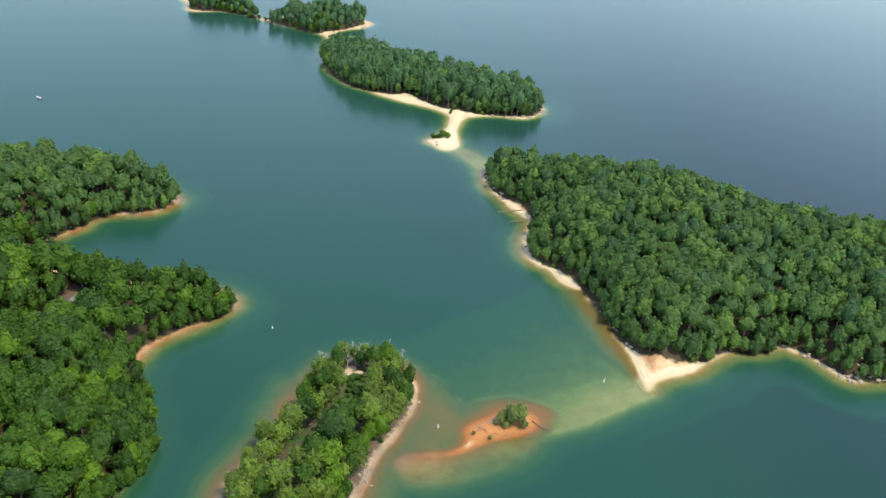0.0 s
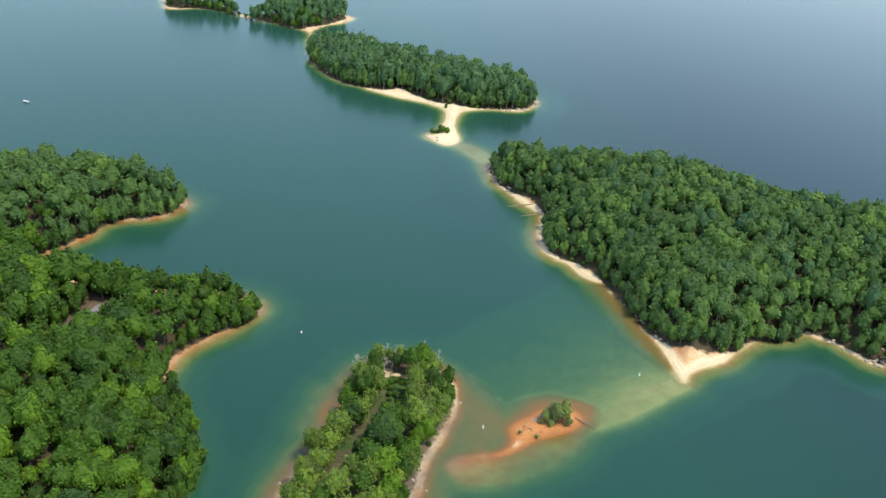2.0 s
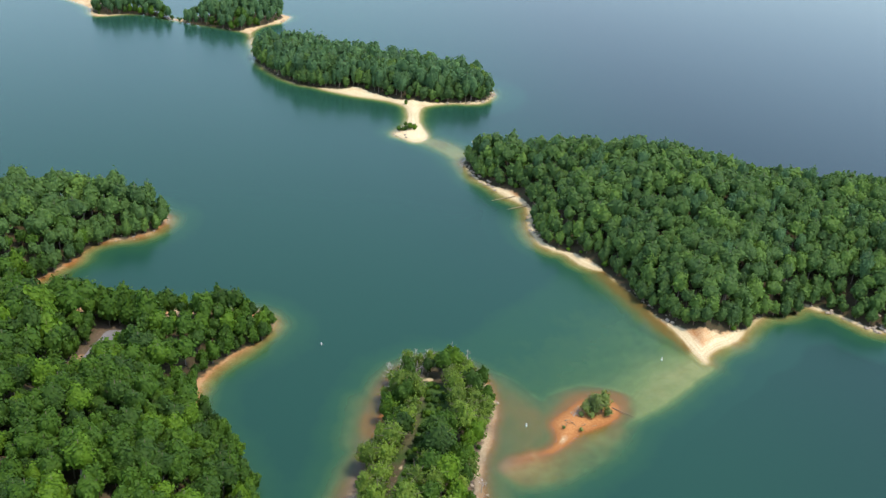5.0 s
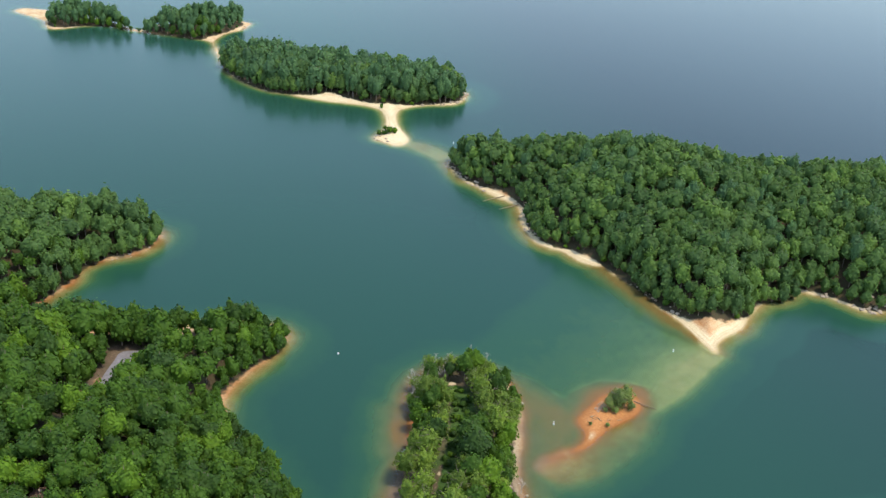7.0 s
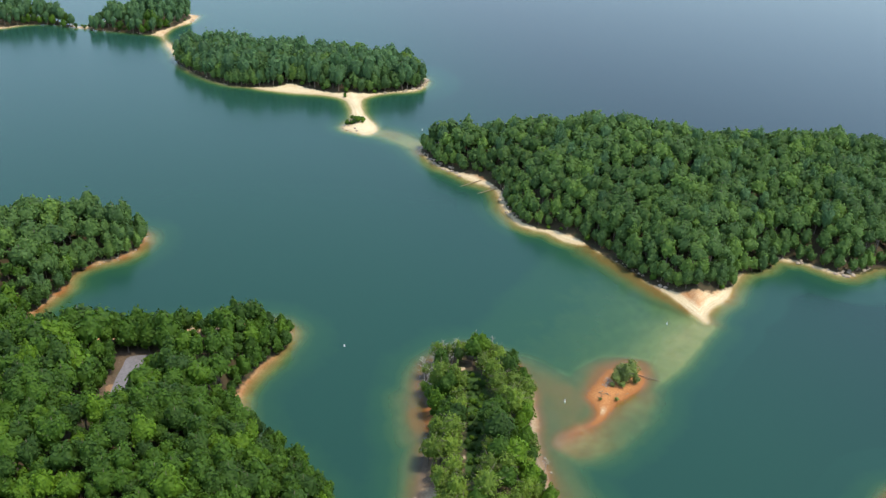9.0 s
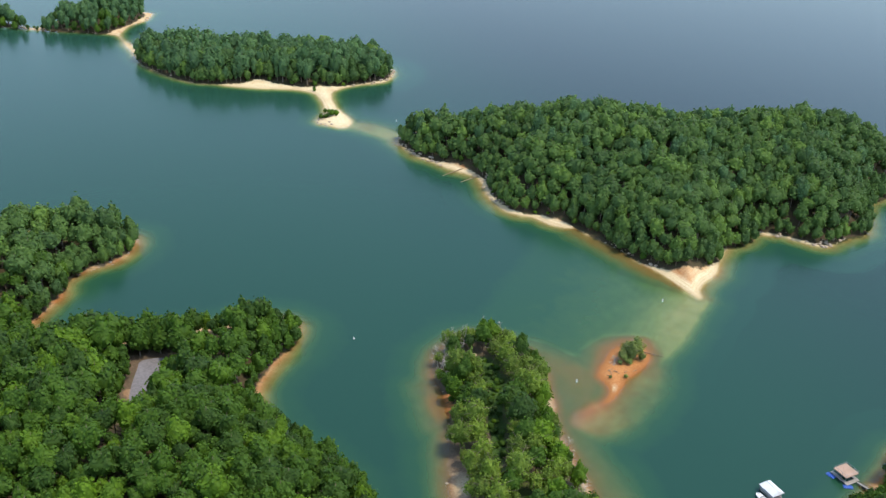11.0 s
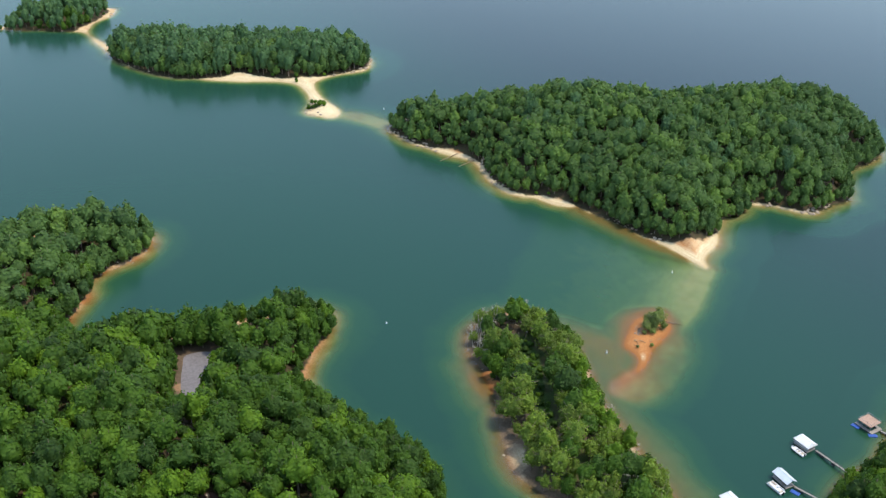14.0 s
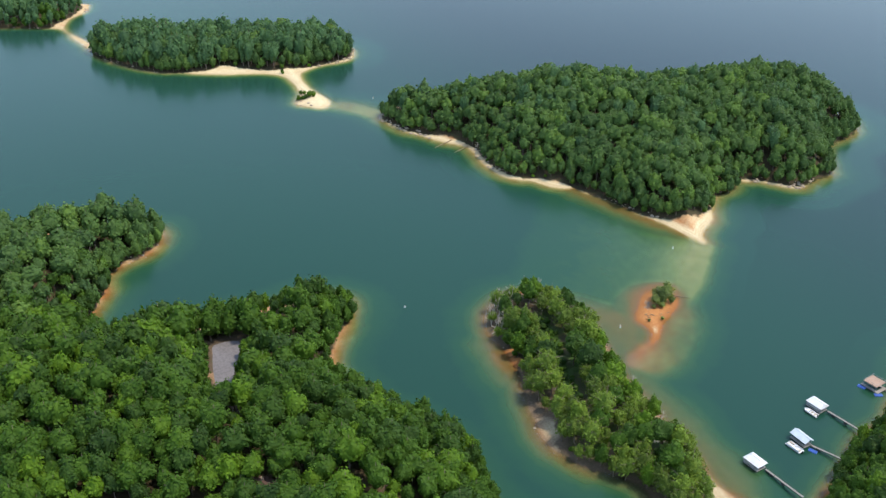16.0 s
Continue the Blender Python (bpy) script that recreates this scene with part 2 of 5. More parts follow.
ISLET = [(42.5, 318), (50, 324.5), (56, 329.5), (63, 331), (69, 328.9), (71.5, 323.7), (69, 318), (64, 313.5), (57, 309.8), (51, 307.5), (46.5, 304), (42, 300.3), (36.5, 296.6), (31, 295.3), (32.5, 297.4), (37, 300.6), (39.5, 304.5), (40, 309), (39.5, 313.5)]
POINT = [(-93, 214), (-86.5, 231), (-82.5, 257), (-79, 271), (-81.5, 286), (-88.5, 304), (-97, 322), (-100, 337), (-98, 351), (-89, 364), (-81, 372), (-74, 382), (-70, 391), (-73, 400), (-85, 406), (-108, 407), (-141, 408), (-171, 415), (-185, 427), (-176, 441), (-167, 455), (-164, 467), (-155, 476), (-142, 481), (-133, 490), (-128, 501), (-132, 511), (-152, 523), (-188, 530), (-233, 530), (-269, 514), (-279, 462), (-278, 385), (-272, 321), (-248, 286), (-196, 254), (-143, 225), (-112, 211)]
DOCKSIDE = [(133, 232), (107, 221), (84, 213), (67, 208.5), (55, 204.5), (45, 200.5), (35, 197), (22, 192), (12, 187), (9, 173), (18, 152), (82, 132), (162, 147), (174, 207)]
SHOAL = [(124.8, 354.9), (109.2, 339.3), (91.0, 325.0), (67.6, 310.7), (54.6, 300.3), (39.0, 288.6), (22.1, 279.5), (10.4, 284.7), (5.2, 306.8), (0.0, 332.8), (5.2, 358.8), (28.6, 387.4), (57.2, 413.4), (83.2, 439.4), (101.4, 449.8), (109.2, 423.8), (117.0, 390.0)]
BAR = [(30, 638), (44, 631), (53, 616), (56, 598), (49, 592), (42, 607), (34, 623), (23, 633)]
ISLET_BED = [(37.7, 315.9), (44.2, 326.3), (54.6, 334.1), (67.6, 336.7), (76.7, 332.8), (76.7, 323.7), (68.9, 313.3), (57.2, 306.8), (46.8, 305.5), (39.0, 308.1)]
SPIT_BED = [(14, 288.5), (18, 292.8), (27, 296), (38.6, 301), (48, 308), (60, 310), (69, 310), (58, 296), (46, 285.5), (32, 280), (20, 280)]
CLAY_SHELF = [(101, 443), (105, 432), (109, 421), (112, 410), (114, 396), (118, 384), (121, 368), (119, 367), (113, 380), (109, 394), (106, 407), (102, 420), (98, 436)]
RED_BED = [(-27, 331), (-28.5, 322), (-30, 314), (-33, 306), (-37, 306), (-36, 314), (-34, 323), (-31.5, 332)]
SHELF = [(19, 341), (30, 332), (36, 320), (34, 308), (24, 299), (13, 289), (9, 279), (8, 267), (7, 252), (3, 231), (1, 212), (-10, 214), (-11, 267), (-1, 306)]
# a name, its shore, the hill's height, how fast it rises, the share of red clay
LANDS = [("main", MAIN, 29.0, 42.0, 0.2), ("second", SECOND, 4.5, 14.0, 0.2), ("third", THIRD, 4.0, 14.0, 0.36),
         ("long", LONG, 3.8, 12.0, 0.48), ("islet", ISLET, 0.55, 6.0, 0.96), ("point", POINT, 22.5, 33.0, 0.6), ("dockside", DOCKSIDE, 9.0, 20.0, 0.7)]
# its shore, the depth on top, how fast it falls off, clay
SHOALS = [(SHOAL, 0.74, 0.4, 0.02), (BAR, 0.62, 0.30, 0.35), (ISLET_BED, 0.30, 0.17, 0.9), (SPIT_BED, 0.10, 0.24, 0.62), (SHELF, 0.84, 0.12, 0.95), (CLAY_SHELF, 0.5, 0.17, 1.0), (RED_BED, 0.32, 0.2, 1.0)]
BARE = [(-10, 347, 2.6), (-11.5, 342.5, 2.8), (-6, 343, 2.0), (13, 303, 2.2), (-27.5, 321, 3.0), (-29, 314, 3.2), (-43, 274, 4.0), (-44, 267, 3.4), (-9.5, 247.5, 5.4), (-4, 250, 3.0), (-18.5, 347, 2.0), (-22.5, 337, 3.0)]  # trodden ground on the long island: x, y, reach
BARE += [(-29.6 + 0.57 * k, 275.0 + 1.28 * k, 1.0) for k in range(14)]  # a trodden path along its back
SANDY = [(-43, 270, 2.0, 0.7), (-30, 317, 7.0, 0.05), (-24, 284, 9, 0.4), (-10, 247, 5, 0.4), (-10, 344, 5, 0.4)]  # the pale and the red stretches of its silted west bank: x, y, reach, silt left
GLADE = [(-9, 344), (-3, 339), (-0.5, 331), (-2, 320), (-7, 310), (-13, 298), (-19, 284), (-23, 275), (-28.5, 277), (-23, 292), (-19, 300), (-14, 314), (-10, 326), (-11.5, 337)]  # open green ground along the long island's back
HUMPS = {"main": ((150, 520, 8.0, 45), (292, 465, 10.0, 45))}
LOT = [(-140.5, 381.5), (-130.5, 379.5), (-132, 369.5), (-137, 362), (-141.5, 355.5), (-144.5, 347), (-146.5, 341.5), (-150.5, 342.5), (-150, 350), (-148.7, 357), (-146.5, 366), (-143.5, 375)]
EARTH = [(-143.5, 383, 1.2), (-148.3, 361, 2.4), (-149.5, 357.5, 1.6), (-153.5, 353.5, 2.0), (-128.5, 382.5, 1.7), (-124, 386, 1.7), (-120, 388.5, 1.8), (-116, 391, 2.2), (-112.5, 393.5, 2.4), (-109, 396, 1.5), (-125.4, 293.5, 2.2), (-179.2, 303, 2.2), (-184.1, 355.2, 2.2), (-121, 260, 1.5)]  # bare earth and a dirt track on the point: x, y, reach
LOT_HEIGHT = 5.0
BACK_OFF = {"long": 0.4, "islet": 0.15, "main": 0.3, "point": 1.1, "second": 0.3, "third": 3.2, "dockside": 1.6}  # how far the dry ground lies behind the outline

WOODS = {
    "main": [(54, 594), (54, 581), (57, 569), (61.5, 559.5), (69.5, 551), (76.5, 542), (80.3, 531), (82.5, 520), (80, 508), (77.5, 497), (77.5, 484), (79.5, 475), (85, 467.5), (90.5, 465), (96, 457.5), (103, 445), (105.8, 435), (109.5, 424.5), (113, 412), (115, 401), (118.3, 393), (123.5, 386.8), (128.5, 382), (136, 379.5), (145, 382), (154, 386), (165.8, 396.5), (172, 396), (180.5, 396.6), (187.5, 400), (197, 408), (205, 404), (212, 398), (218, 390), (226, 381.5), (243, 383.8), (256, 385), (265, 392.6), (287.5, 414.4), (303.7, 419), (317.6, 421), (335, 429), (346, 446), (341, 474.5), (315, 506), (276, 531), (233, 547), (185, 566), (138, 579), (98, 592), (69, 604)],
    "second": [(-88, 828), (-87, 813), (-78, 789.5), (-66.5, 768), (-54, 753.5), (-42, 748), (-23, 741), (-9.5, 742), (4, 731), (17.5, 722), (30.5, 715.5), (44, 715), (60, 717), (75, 719), (87, 723), (95, 737), (96, 748), (90, 759), (71, 770), (40, 783), (3, 796), (-30, 811), (-57, 828), (-73, 842)],
    "third": [(-108, 908), (-131, 919), (-152, 926), (-152, 937), (-140, 953), (-117, 969), (-91, 974), (-70, 963), (-75, 947), (-90, 927)],
    "far": [(-173, 938), (-191, 951), (-212, 955), (-234, 947), (-242, 963), (-230, 985), (-209, 981), (-186, 963)],
    "long": [(-2, 358), (-13, 354), (-21, 345.5), (-25.3, 336), (-25.5, 327), (-27, 315), (-30.7, 306), (-34.7, 297), (-39, 287.5), (-41, 279), (-40, 269), (-44.5, 259), (-44, 250), (-41, 243.5), (-37, 237.5), (-32, 230), (-31, 217), (-30, 206), (-25, 204), (-20, 210), (-14, 218), (-10, 226), (-7.5, 232), (-5, 240), (-4, 250), (-3.5, 260), (-3, 269), (-1, 278), (1, 288), (4.5, 298), (9, 309), (13, 318), (15.5, 328), (15, 340), (8, 352)],
    "point": [(-97, 218), (-90, 234), (-84.5, 257), (-80, 271), (-81.5, 288), (-88.5, 306), (-97.5, 324), (-106, 337), (-102.5, 352), (-93.5, 366.5), (-83, 377), (-75, 384), (-75, 391), (-86, 395), (-108, 395), (-142, 397), (-176, 404), (-189, 427), (-178.5, 445), (-171, 458.5), (-166, 470), (-156.5, 480), (-147, 484), (-137.5, 490), (-134, 500), (-138, 506), (-157, 510), (-191, 514), (-233, 514), (-262, 502), (-274, 459), (-273, 385), (-267, 324), (-244, 291), (-193, 260), (-144, 232), (-115, 217)],
    "dockside": [(130, 226), (107, 214), (86, 207), (73, 204), (65, 203.5), (53, 200), (44, 196.5), (35, 193), (25, 188), (17, 183), (13, 172), (22, 157), (82, 138), (155, 154), (163, 204)],
}


LINES = {}


def rounded(points, steps=5):
    """A closed smooth line through the points."""
    key = (id(points), steps)
    if key not in LINES:
        LINES[key] = smooth_line(points, steps)
    return LINES[key]


def smooth_line(points, steps):
    p = np.array(points, float)
    a, b, c, d = np.roll(p, 1, 0), p, np.roll(p, -1, 0), np.roll(p, -2, 0)
    out = []
    for k in range(steps):
        t = k / steps
        out.append(0.5 * (2 * b + (c - a) * t + (2 * a - 5 * b + 4 * c - d) * t * t + (3 * b - a - 3 * c + d) * t ** 3))
    return np.stack(out, 1).reshape(-1, 2)


def inside(x, y, outline, reach=60.0):
    """The distance to an outline, positive inside it; far off it is only a bound."""
    q = rounded(outline)
    far = np.full(x.shape, -1e4)
    near = (x > q[:, 0].min() - reach) & (x < q[:, 0].max() + reach) & (y > q[:, 1].min() - reach) & (y < q[:, 1].max() + reach)
    if not near.any():
        return far
    px, py = x[near], y[near]
    best, odd = np.full(px.shape, 1e12), np.zeros(px.shape, bool)
    for (ax, ay), (bx, by) in zip(q, np.roll(q, -1, 0)):
        dx, dy = bx - ax, by - ay
        t = np.clip(((px - ax) * dx + (py - ay) * dy) / (dx * dx + dy * dy + 1e-9), 0, 1)
        best = np.minimum(best, (px - ax - t * dx) ** 2 + (py - ay - t * dy) ** 2)
        if ay != by:
            odd ^= ((ay > py) != (by > py)) & (px < ax + (py - ay) / (by - ay) * dx)
    far[near] = np.where(odd, 1, -1) * np.sqrt(best)
    return far


def lattice(x, y, size, seed=0):
    """Smooth noise of about -1 to 1."""
    u, v = x / size, y / size
    i, j = np.floor(u).astype(int), np.floor(v).astype(int)
    f, g = u - i, v - j
    f, g = f * f * (3 - 2 * f), g * g * (3 - 2 * g)

    def corner(a, b):
        s = np.sin(a * 127.1 + b * 311.7 + seed * 74.7) * 43758.5453
        return (s - np.floor(s)) * 2 - 1
    return (corner(i, j) * (1 - f) + corner(i + 1, j) * f) * (1 - g) + (corner(i, j + 1) * (1 - f) + corner(i + 1, j + 1) * f) * g


def east_dimming(x, y):
    """How far the bed is lowered in the east, 0 to 1, added to darken its water colour under the bright sky reflection.
    """
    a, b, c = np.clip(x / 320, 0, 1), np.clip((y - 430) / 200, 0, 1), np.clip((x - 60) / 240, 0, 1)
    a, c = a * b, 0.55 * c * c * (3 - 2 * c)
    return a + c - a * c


def terrain(x, y):
    """Height of the ground, the share of clay and of forest floor at plan points."""
    x, y = np.asarray(x, float), np.asarray(y, float)
    wobble = 0.9 * lattice(x, y, 11, 1) + 0.5 * lattice(x, y, 4.5, 2)
    z, clay, nearest = -14.0 - 9.0 * east_dimming(x, y), np.full(x.shape, 0.3), np.full(x.shape, -200.0)
    roll = 1.6 * lattice(x, y, 38, 3) + 0.5 * lattice(x, y, 13, 4)
    for name, shore, hill, rise, red in LANDS:
        d = inside(x, y, shore) + wobble * (0.35 if name == "islet" else 0.6) - BACK_OFF.get(name, 0.5) * (1.0 + 0.9 * lattice(x, y, 27, 8))
        back = np.maximum(d - 5.0, 0)
        up = 0.16 * np.minimum(d, 5.0) + hill * (1 - np.exp(-back / rise)) + roll * np.clip(back / 25, 0, 1)
        under = np.where(d > -3.5, 0.26 * d, -0.91 + 0.65 * (d + 3.5))
        if name == "main":
            under = np.where(d > -7.0, 0.19 * d, -1.33 + 0.65 * (d + 7.0))
        if name in ("long", "point"):  # a wide clay margin under water
            under = np.where(d > -5.0, 0.17 * d, -0.85 + 0.5 * (d + 5.0))
        if name == "point":  # steeper along its wooded east side
            under = under + np.where((x > -112) & (d < 0), 0.35 * np.maximum(d, -6.0) * np.clip((342 - y) / 12, 0, 1), 0)
        for hx, hy, lift, wide in HUMPS.get(name, ()):
            up = up + lift * np.exp(-((x - hx) ** 2 + (y - hy) ** 2) / wide ** 2) * np.clip(back / 15, 0, 1)
        z = np.maximum(z, np.where(d > 0, up, np.maximum(under, -30)))
        closer = d > nearest
        clay, nearest = np.where(closer, red + (0.0 if name == "main" else 0.08 if name in ("second", "third") else -0.45 * np.clip((309 - y) / 6, 0, 1) - 0.1 if name == "islet" else -0.18 if name == "long" else 0.0) * np.clip((d - 0.5) / 2, 0, 1) + (0.36 * np.clip((d - 3.5) / 2.5, 0, 1) if name == "main" else 0.0) + (0.32 if name == "main" else 0.35 if name == "long" else 0.0) * np.clip(-d / 1.5, 0, 1), clay), np.where(closer, d, nearest)
    clay = clay + 0.6 * np.clip((10 - np.hypot(x + 30, y - 317)) / 3, 0, 1)  # a red bank on the long island
    for outline, top, fall, red in SHOALS:
        d = inside(x, y, outline) + wobble - (2.4 if outline is ISLET_BED else 0.0)
        bank = -top + fall * np.minimum(d, 0)
        if outline is SHOAL:  # it sinks away gently to the north-west
            bank = bank - 0.05 * np.maximum(((x - 125) * -0.60 + (y - 355) * 0.80) - 6, 0) - 0.008 * np.maximum(90 - x, 0)
            south = np.clip((86 - x) / 30, 0, 1) * np.clip(((x - 40) * 0.6 - (y - 300) * 0.8) / 8 + 0.6, 0, 1)  # browner and deeper south of the islet
            bank, red = bank - 0.25 * south, red + 0.55 * south
        if outline is SPIT_BED:  # highest along its north-west edge
            bank = bank - 0.065 * np.maximum((x - 15) * 0.5 - (y - 290) * 0.87 - 2.0, 0) - 0.008 * np.maximum(x - 30, 0)
        bank = bank + 0.12 * lattice(x, y, 16, 6) - 0.016 * np.maximum(-d - 3, 0) ** 2
        take = (bank > z) & (nearest < 0)
        mix = np.clip((bank - z + 0.7) / 1.4, 0, 1) * (nearest < 0)
        z, clay = np.where(take, bank, z), clay + (red - clay) * mix
    d = inside(x, y, LOT)
    hollow = np.clip((d + 27) / 24, 0, 1)
    hollow = hollow * hollow * (3 - 2 * hollow)
    z = np.where(d > -3, LOT_HEIGHT, np.minimum(z, z + (LOT_HEIGHT - z) * hollow))
    wood = np.full(x.shape, -50.0)
    for outline in WOODS.values():
        wood = np.maximum(wood, inside(x, y, outline))
    wood = np.minimum(wood, -2.5 * (inside(x, y, LOT) + 0.6))
    for bx, by, br in BARE + EARTH:
        wood = np.minimum(wood, np.hypot(x - bx, y - by) * 2.2 - br * 3.0)
    return z, clay, np.clip(0.5 + (wood + 2.2) / 6.0, 0, 1)


def mesh_of(name, verts, faces, size, mats):
    """A mesh from arrays: vertices and faces of one size."""
    me = bpy.data.meshes.new(name)
    me.vertices.add(len(verts))
    me.vertices.foreach_set("co", np.ascontiguousarray(verts, np.float32).ravel())
    me.loops.add(len(faces) * size)
    me.loops.foreach_set("vertex_index", np.ascontiguousarray(faces, np.int32).ravel())
    me.polygons.add(len(faces))
    me.polygons.foreach_set("loop_start", np.arange(len(faces), dtype=np.int32) * size)
    for mt in mats:
        me.materials.append(mt)
    me.update(calc_edges=True)
    return me


def point_values(me, name, values):
    me.attributes.new(name, "FLOAT", "POINT").data.foreach_set("value", np.ascontiguousarray(values, np.float32))


def smooth(me):
    me.polygons.foreach_set("use_smooth", np.ones(len(me.polygons), bool))


def growing(start, step, end, factor=1.35):
    out = [start]
    while out[-1] < end:
        out.append(out[-1] + step)
        step *= factor
    return out[1:]


def sheets():
    """The ground, which goes on under the lake as its bed, and the lake's surface, both out to the horizon."""
    xs = np.concatenate([-np.array(growing(290, 3, 4300))[::-1], np.arange(-290, -60, 2.2), np.arange(-60, 230, 1.5), np.arange(230, 350, 2.2), np.array(growing(348, 3, 4300))])
    ys = np.concatenate([-np.array(growing(-160, 3, 4300))[::-1], np.arange(160, 620, 1.6), np.arange(620, 760, 2.0), np.arange(760, 1060, 3.4), np.array(growing(1060, 5, 4300))])
    gx, gy = np.meshgrid(xs, ys)
    x, y = gx.ravel(), gy.ravel()
    w, h = len(xs), len(ys)
    k = (np.arange(h - 1)[:, None] * w + np.arange(w - 1)[None]).ravel()
    faces = np.stack([k, k + 1, k + w + 1, k + w], 1)
    z, clay, wood = terrain(x, y)
    me = mesh_of("ground", np.stack([x, y, z], 1), faces, 4, [SOIL])
    point_values(me, "clay", clay), point_values(me, "wood", wood), point_values(me, "wet", np.clip(1.0 - z / 0.7, 0, 1))
    open_ground = np.clip(0.5 + inside(x, y, GLADE) / 4.0, 0, 1)
    low_growth = 0.5 + 0.25 * lattice(x, y, 7, 12)
    open_ground = np.maximum(open_ground, low_growth * np.clip(inside(x, y, WOODS["long"]) / 4, 0, 1))
    for bx, by, br in BARE:
        open_ground = np.minimum(open_ground, np.clip(np.hypot(x - bx, y - by) - br + 0.6, 0, 1))
    point_values(me, "grass", open_ground)
    silt = np.clip(1 - np.hypot((x + 14) / 44, (y - 275) / 100) ** 6, 0, 1) * np.clip(0.45 + (-14 - x - 0.18 * (300 - y)) / 10, 0.45, 1)
    silt = np.maximum(silt, 0.85 * np.clip(1 - np.hypot((x - 10 - 0.22 * (y - 290)) / 12, (y - 290) / 45) ** 4, 0, 1))  # the mud flat along the east side
    for sx, sy, reach, left in SANDY:
        silt = silt * np.clip((np.hypot(x - sx, y - sy) - reach) / 3, left, 1)
    for ex, ey, reach in EARTH:
        silt = np.maximum(silt, 0.75 * np.clip((reach + 4 - np.hypot(x - ex, y - ey)) / 3, 0, 1))
    silt = np.maximum(silt, 0.75 * np.clip((inside(x, y, LOT) + 6) / 3, 0, 1))
    point_values(me, "silt", silt * (0.75 + 0.3 * lattice(x, y, 6, 21)))
    smooth(me)
    tagged(new("ground", me), "sand and red clay shores with wooded hills and lake bed", "ground", kind="structure")
    wet = np.minimum(np.minimum(z[faces[:, 0]], z[faces[:, 1]]), np.minimum(z[faces[:, 2]], z[faces[:, 3]])) < 0.6
    me = mesh_of("water", np.stack([x, y, np.zeros_like(x)], 1), faces[wet], 4, [WATER])
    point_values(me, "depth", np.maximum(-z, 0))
    smooth(me)
    tagged(new("water", me), "calm green lake water, paler over the shallows", "water", kind="structure")


sheets()


# ---- trees ----
def joined(pieces):
    """Joins (vertices, faces) pairs of one face size."""
    n, vs, fs = 0, [], []
    for v, f in pieces:
        vs.append(v), fs.append(f + n)
        n += len(v)
    return np.concatenate(vs), np.concatenate(fs)


# kind: foot and waist of the crown as shares of the height, taper to the top, boughs, depth of the hollows between them, leaves, leaf size, core
CROWNS = {"broad": (0.26, 0.60, 0.06, 20, 0.44, 420, 0.54, 0.92), "edge": (0.02, 0.46, 0.14, 26, 0.45, 460, 0.52, 0.91), "pine": (0.04, 0.60, 0.05, 24, 0.40, 400, 0.52, 0.89),
          "scrub": (0.10, 0.55, 0.20, 34, 0.56, 640, 0.39, 0.80), "bush": (0.0, 0.45, 0.2, 20, 0.52, 480, 0.24, 0.82), "shrub": (0.0, 0.45, 0.1, 10, 0.35, 120, 0.30, 0.9)}


def unit(v):
    return v / np.linalg.norm(v, axis=-1, keepdims=True)


